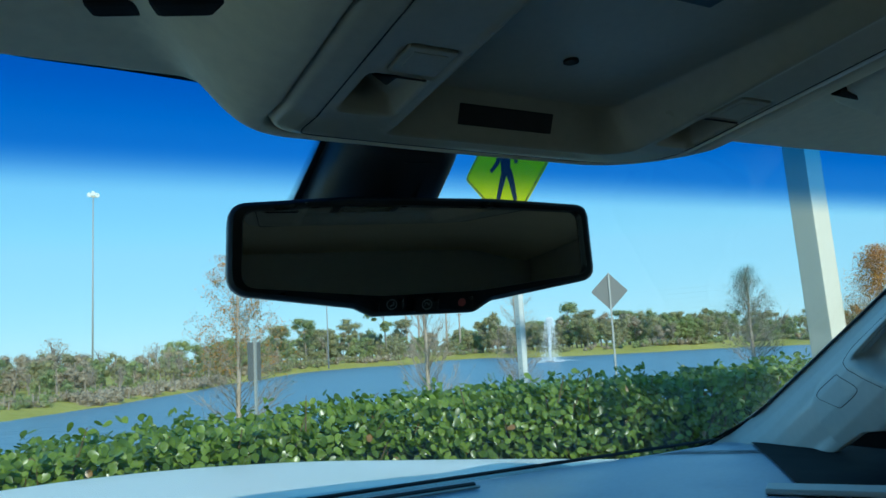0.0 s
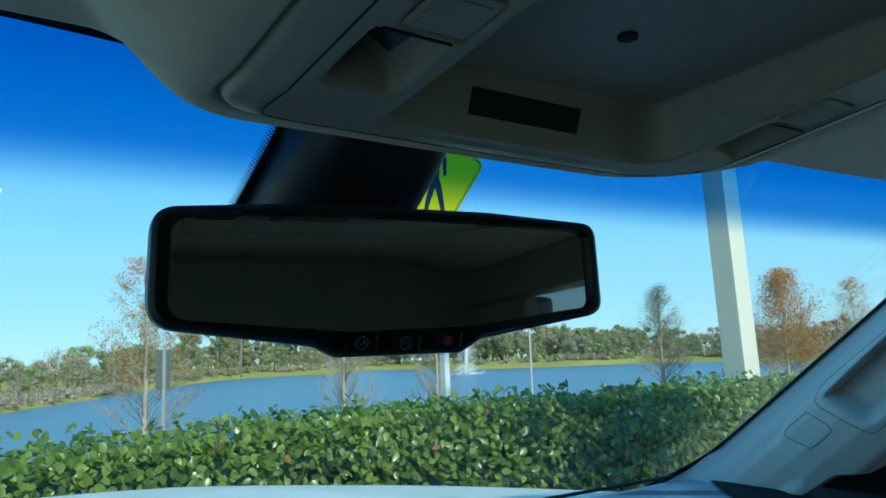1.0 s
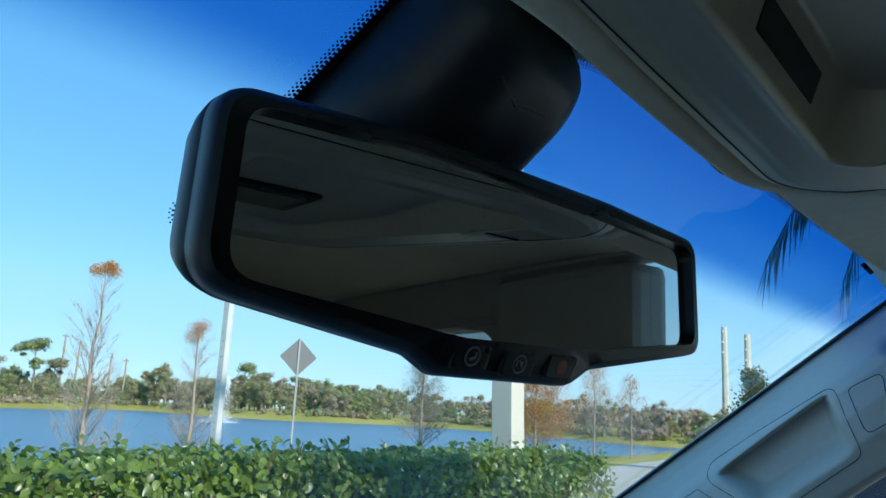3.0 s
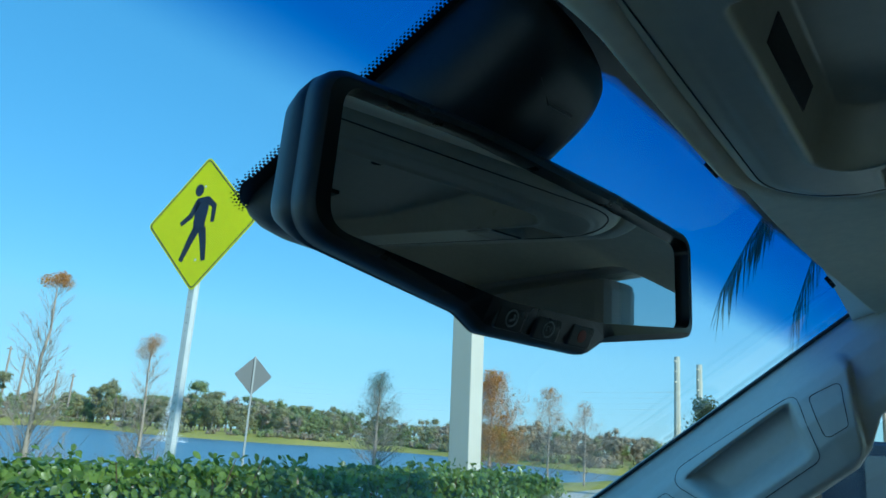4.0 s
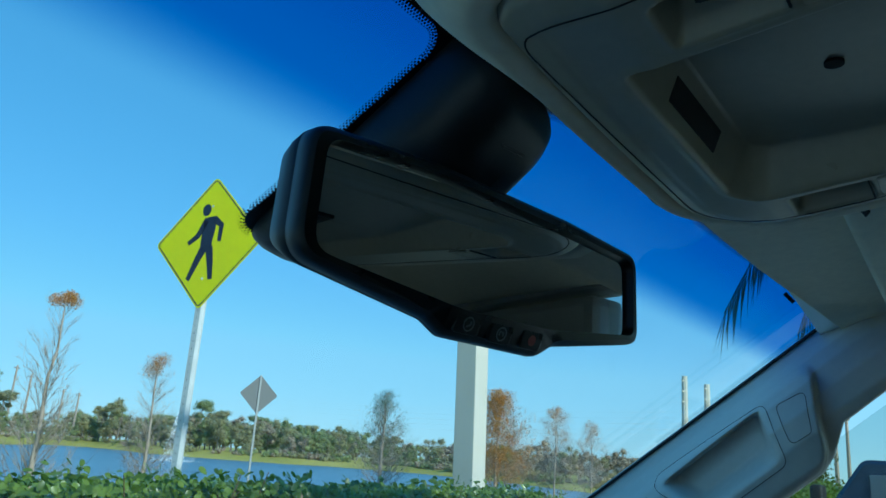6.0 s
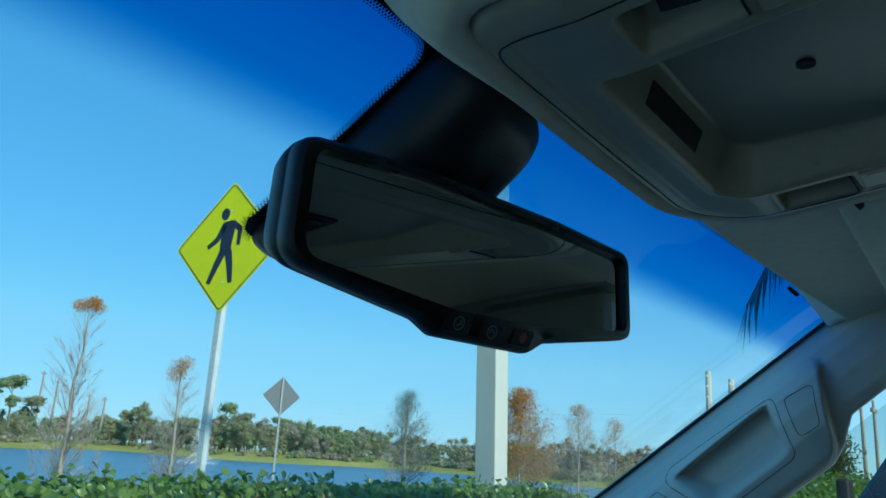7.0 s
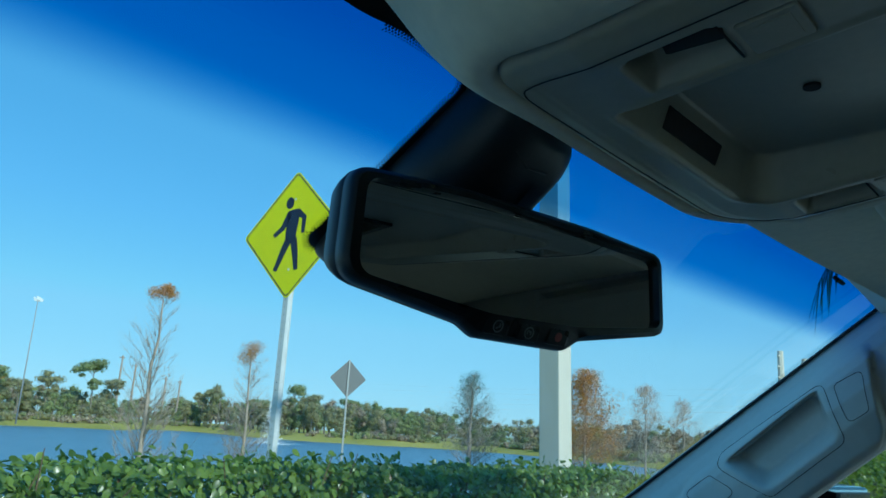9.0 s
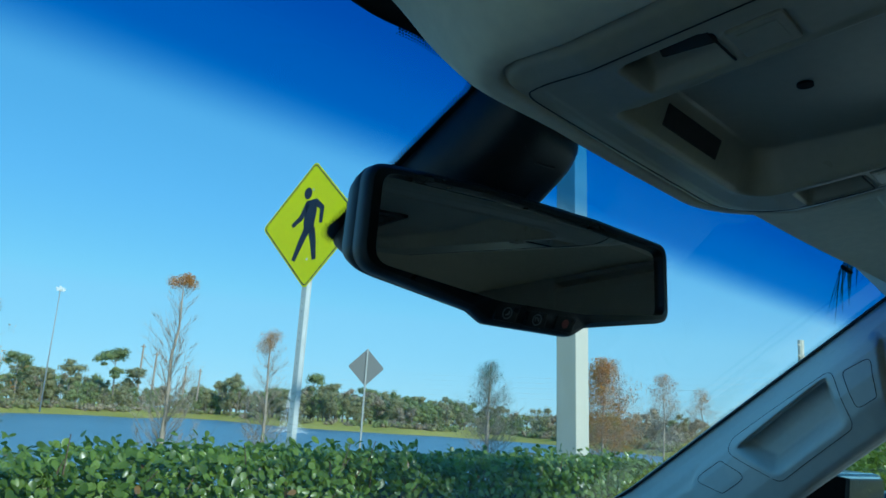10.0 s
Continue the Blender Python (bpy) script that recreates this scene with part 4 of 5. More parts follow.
def strip(pts, width, z, name, material):
    vs, fs = [], []
    for i, p in enumerate(pts):
        d = (Vector(pts[min(i + 1, len(pts) - 1)]) - Vector(pts[max(i - 1, 0)])).normalized()
        nrm = Vector((-d.y, d.x)) * width / 2
        for sgn in (1, -1):
            vs.append((p[0] + nrm.x * sgn, p[1] + nrm.y * sgn, z))
        for sgn in (1, -1):
            vs.append((p[0] + nrm.x * sgn, p[1] + nrm.y * sgn, z - 0.1))
    for i in range(len(pts) - 1):
        a, b = i * 4, (i + 1) * 4
        fs += [(a, a + 1, b + 1, b), (a + 2, a, b, b + 2), (a + 1, a + 3, b + 3, b + 1)]
    return raw(name, vs, fs, material)


tagged(strip([(8.0, 3.4), (14, 5.9), (26, 9.9), (38, 12.2), (52, 13.2)], 6.0, GROUND + 0.02, "road", M_PAVE), "pale worn service road beyond the hedge", "road", kind="structure")


# ---- hedge ----
def leaf_mesh():
    """An obovate leaf, tip along +y, folded at its midrib."""
    prof = [(0.0, 0.04), (0.22, 0.30), (0.50, 0.47), (0.75, 0.46), (0.93, 0.27), (1.0, 0.04)]
    vs, fs = [], []
    for y, w in prof:
        curl = 0.10 * (y - 0.5) ** 2
        vs += [Vector((-w * 0.74, y, 0.14 * w + curl)), Vector((0, y, curl)), Vector((w * 0.74, y, 0.14 * w + curl))]
    for i in range(len(prof) - 1):
        a, b = i * 3, i * 3 + 3
        fs += [(a, a + 1, b + 1, b), (a + 1, a + 2, b + 2, b + 1)]
    return vs, fs


LEAF_V, LEAF_F = leaf_mesh()
LEAF_NP = np.array([tuple(v) for v in LEAF_V])


def hedge_top(x):
    return lerp_table(x, [(-3, 1.34), (-0.6, 1.37), (0.3, 1.40), (1.0, 1.455), (2.0, 1.46), (3.4, 1.46), (4.4, 1.462), (5.6, 1.425)]) + 0.030 * noise.noise(Vector((x * 2.1, 3, 0))) + 0.018 * noise.noise(Vector((x * 6.0, 9, 0)))


def hedge_end(y):
    return 4.54 + (y - 2.25) * 0.95


def leaf_matrix(rng, pos, out, size):
    up = (Vector(out) * rng.uniform(0.3, 1.0) + Vector((rng.uniform(-1, 1), rng.uniform(-1, 1), rng.uniform(-0.2, 1.0))) * 0.75).normalized()
    tip = Vector((rng.uniform(-1, 1), rng.uniform(-1, 1), rng.uniform(0.0, 1.6)))
    tip = (tip - up * tip.dot(up)).normalized()
    side = tip.cross(up)
    m3 = Matrix((side, tip, up)).transposed().to_4x4()
    return Matrix.Translation(pos) @ m3 @ Matrix.Diagonal((size, size, size, 1))


rng = random.Random(5)
hedge = empty("hedge", Matrix.Translation((1.0, 2.9, GROUND)))
hinv = hedge.matrix_world.inverted()
mats, fronts, reds = [], [], []


def bulge(x, z):
    return 0.07 * noise.noise(Vector((x * 1.7, z * 2.2, 1))) + 0.05 * noise.noise(Vector((x * 4.3, z * 5.0, 4)))


for i in range(44000):
    pick = rng.random()
    depth = rng.random() ** 1.7 * 0.22
    if pick < 0.52:
        x = rng.uniform(-3.0, 4.85)
        z = GROUND + (hedge_top(x) - GROUND) * (1 - rng.random() ** 1.6 * 0.72)
        pos, out = Vector((x, 2.24 + depth + bulge(x, z) + 0.10 * smooth01((z - hedge_top(x) + 0.12) / 0.12), z)), (0, -1, 0.35)
    elif pick < 0.90:
        x, y = rng.uniform(-3.0, 5.5), rng.uniform(2.3, 3.3)
        if x > hedge_end(y):
            continue
        pos, out = Vector((x, y, hedge_top(x) - depth * 0.8 + 0.03 * noise.noise(Vector((x * 5, y * 5, 2))) - 0.10 * smooth01((y - 3.1) / 0.25))), (0, -0.3, 1)
    else:
        y = rng.uniform(2.3, 3.3)
        z = GROUND + (hedge_top(4.8) - GROUND) * (1 - rng.random() ** 1.3 * 0.9)
        pos, out = Vector((hedge_end(y) - depth, y, z)), (1, -0.5, 0.3)
    size = rng.uniform(0.027, 0.043) * (0.8 if rng.random() < 0.2 else 1)
    mm = leaf_matrix(rng, pos, out, size)
    if rng.random() < 0.006:
        reds.append(mm)
    elif pick < 0.52 and depth < 0.012 and 0.2 < pos.x < 4.6 and pos.z > 1.12 and len(fronts) < 260:
        fronts.append(mm)
    else:
        mats.append(mm)
# loose shoots that stand above the trimmed top
for i in range(150):
    x, y = rng.uniform(-1.2, 5.2), rng.uniform(2.3, 3.25)
    for k in range(rng.randint(3, 6)):
        pos = Vector((x + rng.uniform(-0.02, 0.02), y + rng.uniform(-0.02, 0.02), hedge_top(x) + rng.uniform(-0.02, 0.055)))
        mats.append(leaf_matrix(rng, pos, (rng.uniform(-0.6, 0.6), -0.5, 0.6), rng.uniform(0.030, 0.046)))


def scatter(name, matrices, base, base_faces, material, parent, inv=None, label=""):
    """Many copies of one small mesh, joined."""
    n = len(base)
    out = np.empty((len(matrices) * n, 3))
    hom = np.c_[base, np.ones(n)]
    for i, m_ in enumerate(matrices):
        out[i * n:(i + 1) * n] = (hom @ np.array((inv @ m_ if inv else m_)).T)[:, :3]
    fs_ = [tuple(k + i * n for k in f_) for i in range(len(matrices)) for f_ in base_faces]
    return raw(name, out, fs_, material, parent, label, smooth=True)


scatter("leaves", mats, LEAF_NP, LEAF_F, M_LEAF, hedge, hinv, "glossy rounded green leaves")["kind"] = "stuff"
scatter("new_leaves", reds, LEAF_NP, LEAF_F, M_LEAFRED, hedge, hinv, "reddish new leaves")["kind"] = "stuff"
leaf_data = raw("leaf", LEAF_V, LEAF_F, M_LEAFOB, hedge, smooth=True)
leaf_data.matrix_local = hinv @ fronts[0]
for mm in fronts[1:]:
    lf = new("leaf", leaf_data.data)
    lf.parent = hedge
    lf.matrix_local = hinv @ mm
twigs = []
for i in range(420):
    x = rng.uniform(-2.6, 4.7)
    z = rng.uniform(0.5, hedge_top(x) - 0.03)
    p = Vector((x, 2.34 + bulge(x, z), z))
    twigs.append(tube([hinv @ p, hinv @ (p + Vector((rng.uniform(-0.06, 0.06), rng.uniform(-0.07, 0.02), rng.uniform(0.06, 0.16))))], 0.0032, 4, 0.0016))
v, f = merge(twigs)
raw("twigs", v, f, M_TWIG, hedge, "thin brown twigs")["kind"] = "stuff"
# plain dark block closes the gaps and stands for shade among the leaves
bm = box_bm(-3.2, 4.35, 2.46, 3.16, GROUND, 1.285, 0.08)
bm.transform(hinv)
part("shade_filler", bm, M_CORE, hedge, "plain dark block painted as the shade inside the hedge")
tagged(hedge, "clipped hedge of glossy rounded green leaves", "hedge")


# ---- trees ----
def grow(rng, base, height, radius, side_count, spread, rise, lean=(0, 0), bare_to=0.12, kink=0.012, twig=4, shape=1.0, thin=1.0):
    """Trunk and branches: tubes, and the branch tips."""
    tubes, tips = [], []
    trunk = []
    x, y = base[0], base[1]
    n = 9
    for i in range(n + 1):
        t = i / n
        trunk.append(Vector((x + lean[0] * t + rng.uniform(-1, 1) * kink * height * t, y + lean[1] * t + rng.uniform(-1, 1) * kink * height * t, base[2] + height * t)))
    tubes.append(tube(trunk, radius, 7, radius * 0.12))
    for i in range(side_count):
        t = bare_to + (0.97 - bare_to) * (i + rng.random()) / side_count
        k = min(n - 1, int(t * n))
        p = trunk[k].lerp(trunk[k + 1], t * n - k)
        ang = rng.uniform(0, 2 * math.pi)
        length = spread * (1 - t) ** shape * rng.uniform(0.65, 1.15) + 0.06 * spread
        d = Vector((math.cos(ang), math.sin(ang), rise * rng.uniform(0.5, 1.4))).normalized()
        q = p + d * length * 0.55 + Vector((0, 0, 0.06 * length))
        e = q + (d + Vector((rng.uniform(-0.3, 0.3), rng.uniform(-0.3, 0.3), 0.25))).normalized() * length * 0.5
        br = radius * 0.19 * (1 - t * 0.7) * thin
        tubes.append(tube([p, q, e], br, 4, br * 0.25))
        tips += [q, e, (q + e) / 2]
        for j in range(twig):
            s = rng.uniform(0.25, 1.0)
            o = p.lerp(q, s * 1.6) if s < 0.6 else q.lerp(e, (s - 0.6) / 0.4)
            w = (d + Vector((rng.uniform(-0.9, 0.9), rng.uniform(-0.9, 0.9), rng.uniform(-0.3, 0.8)))).normalized() * length * rng.uniform(0.18, 0.4)
            tubes.append(tube([o, o + w], br * 0.5, 3, br * 0.16))
            tips.append(o + w)
    return merge(tubes), tips, trunk


CARD = np.array([(-0.5, 0, -0.25), (0.1, 0.12, -0.5), (0.5, 0, 0.2), (-0.1, -0.1, 0.5)])


NR = np.random.default_rng(8)


def spray(centres, count, radius, size, flat_=1.0):
    """Cards as an array of four corners each, round the given centres."""
    c = np.array([tuple(q) for q in centres])[NR.integers(0, len(centres), count)]
    d = NR.normal(size=(count, 3))
    d *= (NR.random(count) ** (1 / 3) / np.linalg.norm(d, axis=1))[:, None]
    d[:, 2] *= flat_
    a, b = NR.normal(size=(count, 3)), NR.normal(size=(count, 3))
    a /= np.linalg.norm(a, axis=1)[:, None]
    b -= a * (a * b).sum(1)[:, None]
    b /= np.linalg.norm(b, axis=1)[:, None]
    sc = (size * NR.uniform(0.6, 1.4, count))[:, None]
    p = c + d * radius
    return [np.stack([p - a * sc * 0.5 - b * sc * 0.25, p + a * sc * 0.1 - b * sc * 0.5, p + a * sc * 0.5 + b * sc * 0.2, p - a * sc * 0.1 + b * sc * 0.5], 1)]


def cards_mesh(name, blocks, material, parent, origin):
    v_ = np.concatenate(blocks).reshape(-1, 3) - np.array(origin)
    n_ = len(v_) // 4
    me = bpy.data.meshes.new(name)
    me.vertices.add(n_ * 4), me.loops.add(n_ * 4), me.polygons.add(n_)
    me.vertices.foreach_set("co", v_.ravel())
    me.loops.foreach_set("vertex_index", np.arange(n_ * 4))
    me.polygons.foreach_set("loop_start", np.arange(n_) * 4)
    me.update(calc_edges=True)
    me.materials.append(material)
    ob = new(name, me)
    ob.parent = parent
    ob["kind"] = "stuff"
    return ob


def tree(name, base, height, radius, label, seed, side_count=40, spread=1.4, rise=0.8, leaves=(), bark=M_BARK, **kw):
    r = random.Random(seed)
    t_ob = empty(name, Matrix.Translation(base))
    inv = t_ob.matrix_world.inverted()
    (vv, ff), tips, trunk = grow(r, base, height, radius, side_count, spread, rise, **kw)
    raw("trunk", [inv @ q for q in vv], ff, bark, t_ob, smooth=True)
    for (lo, hi, count, rad, size, material) in leaves:
        cs = [q for q in tips if lo <= (q.z - base[2]) / height <= hi] or [trunk[-1]]
        if hi > 0.97:
            cs = cs + [trunk[-1], trunk[-2].lerp(trunk[-1], 0.5)]
        cards_mesh("crown", spray(cs, count, rad, size), material, t_ob, base)
    return tagged(t_ob, label, "tree", group="lakeside trees")


tree("cypress_tree", (8.75, 16.45, -0.9), 5.55, 0.085, "bare pale cypress with one rust-brown tuft at its tip", 11, 100, 1.55, 1.25, [(0.965, 1.0, 2600, 0.135, 0.022, M_RUST), (0.62, 0.66, 60, 0.10, 0.022, M_RUST)], shape=0.7, twig=16, thin=0.62)
tree("cypress_tree", (12.2, 17.55, -0.9), 4.70, 0.075, "small bare cypress with a rust-brown tip", 12, 120, 1.15, 0.8, [(0.90, 1.0, 2600, 0.17, 0.020, M_RUST), (0.75, 0.92, 500, 0.14, 0.018, M_RUST), (0.08, 0.55, 2200, 0.20, 0.018, M_BROWNTWIG)], shape=0.65, twig=16, thin=0.62)
tree("cypress_tree", (4.56, 18.0, -0.9), 5.1, 0.085, "pale cypress with scattered orange-brown foliage", 13, 90, 1.75, 0.75, [(0.45, 1.0, 6500, 0.10, 0.028, M_RUST), (0.40, 0.9, 2600, 0.11, 0.026, M_GREENLEAF)], shape=0.6, twig=14, thin=0.7)
tree("pine_tree", (28.1, 22.8, -0.6), 5.15, 0.12, "thin grey-green tree with a wispy narrow crown", 14, 120, 2.1, 0.8, [(0.15, 1.0, 11000, 0.26, 0.030, M_GREENLEAF), (0.1, 0.9, 3000, 0.30, 0.026, M_BROWNTWIG)], shape=0.8, twig=10, thin=0.6)
tree("cypress_tree", (27.1, 16.2, -0.5), 5.0, 0.085, "cypress with a full orange-brown crown", 15, 110, 2.0, 0.7, [(0.30, 1.0, 20000, 0.27, 0.036, M_RUST), (0.05, 0.5, 5000, 0.30, 0.03, M_BROWNTWIG), (0.5, 0.95, 3000, 0.25, 0.03, M_GREENLEAF)], shape=0.75, twig=8, thin=0.7)
tree("cypress_tree", (33.5, 16.85, -0.5), 5.0, 0.065, "slender cypress with thin rust foliage", 16, 90, 1.9, 0.8, [(0.66, 1.0, 4200, 0.22, 0.030, M_RUST), (0.1, 0.7, 3500, 0.26, 0.028, M_BROWNTWIG)], shape=0.8, twig=9, thin=0.6)
tree("cypress_tree", (36.1, 16.2, -0.5), 4.5, 0.06, "slender cypress with thin rust foliage", 17, 80, 1.7, 0.8, [(0.72, 1.0, 2400, 0.22, 0.030, M_RUST), (0.1, 0.7, 2600, 0.26, 0.028, M_BROWNTWIG)], shape=0.8, twig=9, thin=0.6)
tree("shade_tree", (28.8, 8.3, -0.2), 3.9, 0.09, "small round green tree beside the service road", 20, 55, 0.9, 0.7, [(0.2, 1.0, 5200, 0.32, 0.075, M_GREENLEAF)], bare_to=0.18, shape=0.5)
tree("shade_tree", (29.4, 5.15, -0.2), 3.3, 0.09, "small round green tree beyond the lawn", 19, 50, 1.0, 0.7, [(0.2, 1.0, 5200, 0.34, 0.075, M_GREENLEAF)], bare_to=0.18, shape=0.5)
# out of view, added so that its sparse crown dapples the hedge with shade
tree("shade_tree", (-0.05, -9.2, GROUND), 8.2, 0.16, "unseen leafy tree added behind the parking bay to shade the hedge", 18, 60, 1.3, 0.6, [(0.45, 1.0, 500, 0.42, 0.16, M_GREENLEAF)], bare_to=0.55, shape=0.4, lean=(0.7, 0.6))


# ---- signs and posts ----
def channel_post(name, parent, x, y, z0, z1, width=0.058):
    """A U-channel post with punched holes."""
    bm = bmesh.new()
    w, d, t = width / 2, 0.032, 0.004
    prof = [(-w, 0), (-w * 0.86, 0), (-w * 0.72, d), (w * 0.72, d), (w * 0.86, 0), (w, 0), (w, -t), (w * 0.80, -t), (w * 0.66, d - t), (-w * 0.66, d - t), (-w * 0.80, -t), (-w, -t)]
    prof = [(px, 0.003 - py) for px, py in prof][::-1]
    lo = [bm.verts.new((px, py, z0)) for px, py in prof]
    hi = [bm.verts.new((px, py, z1)) for px, py in prof]
    n = len(prof)
    for i in range(n):
        bm.faces.new((lo[i], lo[(i + 1) % n], hi[(i + 1) % n], hi[i]))
    post = part(name, bm, M_GALV, parent, "galvanised U-channel post")
    hl = []
    for i in range(int((z1 - z0) / 0.05)):
        z = z0 + 0.025 + 0.05 * i
        hl.append(([Vector((0.0048 * math.cos(a), -0.0305, z + 0.0048 * math.sin(a))) for a in (k * math.pi / 3 for k in range(6))], [tuple(range(6))]))
    v_, f_ = merge(hl)
    raw("punched_holes", v_, f_, M_ALU, post)["kind"] = "stuff"
    return post


def diamond(side, thick, r=0.05):
    h = side / math.sqrt(2)
    return rounded([(0, -h), (h, 0), (0, h), (-h, 0)], [r] * 4, 5)


# pedestrian crossing sign
TURN = radians(-80.8)
SIZE = 0.853                      # against a 30 inch panel
sign = empty("crossing_sign", Matrix.Translation((2.875, 4.006, GROUND)) @ Matrix.Rotation(TURN, 4, "Z"))


def face_part(name, poly, z_mid, off, material, label="", thick=0.0015):
    vs_, fs_ = stack(poly, [(0, 0), (0, thick)])
    vs_ = [Vector((v_.x, -off - v_.z, z_mid + v_.y)) for v_ in vs_]
    return raw(name, vs_, fs_, material, sign, label)


ZC = 2.935 - GROUND
face_part("panel", diamond(0.762 * SIZE, 0.003, 0.04), ZC, 0.030, M_SIGN, "fluorescent yellow-green diamond panel", 0.003)
rim_o = diamond(0.740 * SIZE, 0.003, 0.036)
rim_i = inset(rim_o, 0.009)
nn = len(rim_o)
vs = [Vector((p.x, -0.0338, ZC + p.y)) for p in rim_o] + [Vector((p.x, -0.0338, ZC + p.y)) for p in rim_i]
raw("border", vs, [(i, (i + 1) % nn, nn + (i + 1) % nn, nn + i) for i in range(nn)], M_INK, sign, "thin black border line")


def limb(points, widths):
    """A flat bar of varying width."""
    l_, r_ = [], []
    for i, p in enumerate(points):
        a, b = Vector(points[max(i - 1, 0)]), Vector(points[min(i + 1, len(points) - 1)])
        t = (b - a).normalized()
        nrm = Vector((-t.y, t.x)) * widths[i] / 2
        l_.append(Vector(p) + nrm), r_.append(Vector(p) - nrm)
    return r_ + l_[::-1]


symbol = []


def add_shape(poly):
    symbol.append(([Vector((p.x * SIZE, -0.0342, ZC + p.y * SIZE)) for p in poly], [tuple(range(len(poly)))]))


add_shape([Vector((-0.055 + 0.043 * math.cos(a), 0.265 + 0.050 * math.sin(a))) for a in (k * math.pi / 10 for k in range(20))])
add_shape(limb([(-0.015, 0.205), (-0.005, 0.12), (-0.015, 0.0), (-0.010, -0.06)], [0.10, 0.13, 0.115, 0.11]))
add_shape(limb([(-0.045, 0.175), (-0.11, 0.055), (-0.20, -0.005)], [0.06, 0.05, 0.04]))
add_shape(limb([(0.03, 0.19), (0.115, 0.13), (0.112, 0.0)], [0.06, 0.05, 0.036]))
add_shape(limb([(-0.030, -0.04), (-0.085, -0.15), (-0.150, -0.30)], [0.075, 0.062, 0.042]))
add_shape(limb([(0.020, -0.04), (0.050, -0.16), (0.075, -0.30)], [0.075, 0.062, 0.042]))
v, f = merge(symbol)
raw("crossing_symbol", v, f, M_INK, sign, "flat dark crossing symbol of bars and a disc")
for bz in (0.25, -0.25):
    v, f = tube([(0, -0.036, ZC + bz), (0, -0.030, ZC + bz)], 0.009, 10)
    raw("bolt", v, f, M_GALV, sign)
channel_post("post", sign, 0, 0, 0.0, ZC + 0.35, 0.064)
tagged(sign, "yellow-green diamond crossing sign on a galvanised post", "road sign")

# diamond sign seen from behind
dsign = empty("diamond_sign", Matrix.Translation((14.55, 16.3, -0.4)) @ Matrix.Rotation(radians(-28), 4, "Z"))
vs, fs = stack(diamond(0.74, 0.003), [(0, 0), (0, 0.004)])
raw("panel", [Vector((v_.x, 0.03 + v_.z, 3.48 + v_.y)) for v_ in vs], fs, M_ALU, dsign, "bare grey metal sign back")
bm = box_bm(-0.024, 0.024, -0.006, 0.028, 0.0, 4.0)
part("post", bm, M_ZINC, dsign, "galvanised square post")
tagged(dsign, "grey back of a diamond road sign on its post", "road sign")

# small upright sign seen from behind
ps = empty("parking_sign", Matrix.Translation((3.97, 14.43, -0.3)) @ Matrix.Rotation(radians(42), 4, "Z"))
vs, fs = stack(rounded([(-0.23, -0.36), (0.23, -0.36), (0.23, 0.36), (-0.23, 0.36)], [0.03] * 4, 4), [(0, 0), (0, 0.004)])
raw("panel", [Vector((v_.x, 0.03 + v_.z, 1.98 + v_.y)) for v_ in vs], fs, M_ALU, ps, "bare grey metal sign back")
part("post", box_bm(-0.03, 0.03, -0.006, 0.028, 0.0, 2.4), M_ZINC, ps, "galvanised post")
tagged(ps, "grey back of an upright sign on a short post", "road sign")

# tall square white post
wp = empty("white_post", Matrix.Translation((6.108, 3.890, GROUND)) @ Matrix.Rotation(radians(-1.6), 4, Vector((0.84, 0.54, 0))))
part("shaft", box_bm(-0.111, 0.111, -0.111, 0.111, -0.03, 7.5, 0.008), M_POST, wp, "white painted square shaft")
part("base_plate", box_bm(-0.22, 0.22, -0.22, 0.22, -0.03, 0.04, 0.006), M_GALV, wp)
tagged(wp, "tall square white post standing behind the hedge", "post")


# stadium lamps
def lamp_pole(x, y, z0, height):
    lp = empty("lamp_pole", Matrix.Translation((x, y, z0)))
    v_, f_ = tube([(0, 0, 0), (0, 0, height)], 0.15, 10, 0.08)
    raw("mast", v_, f_, M_ZINC, lp, "pale tapered mast", smooth=True)
    part("crossarm", box_bm(-0.6, 0.6, -0.12, 0.12, height - 0.25, height), M_POLE, lp)
    for hx in (-0.55, 0.0, 0.55):
        v_, f_ = tube([(hx, -0.35, height + 0.25 * (hx == 0)), (hx, 0.35, height + 0.35 + 0.25 * (hx == 0))], 0.32, 10, 0.2)
        raw("lamp_head", v_, f_, M_SPRAY, lp, "white lamp head")
    tagged(lp, "tall pale sports-field lamp mast beyond the lake", "lamp mast", group="lamp masts")


lamp_pole(10.9, 121.7, -0.5, 27.5)
lamp_pole(57.4, 150.6, -0.5, 22.4)


# concrete power poles and wires
def power_pole(x, y, z0, height):
    pp = empty("power_pole", Matrix.Translation((x, y, z0)))
    v_, f_ = tube([(0, 0, 0), (0, 0, height)], 0.80, 8, 0.62)
    raw("shaft", v_, f_, M_POLE, pp, "pale concrete shaft")
    for k in range(3):
        part("crossarm", box_bm(-1.8, 1.8, -0.12, 0.12, height - 1.2 - 2.2 * k, height - 0.95 - 2.2 * k), M_POLE, pp)
    tagged(pp, "tall pale concrete power pole beyond the trees", "power pole", group="power poles")


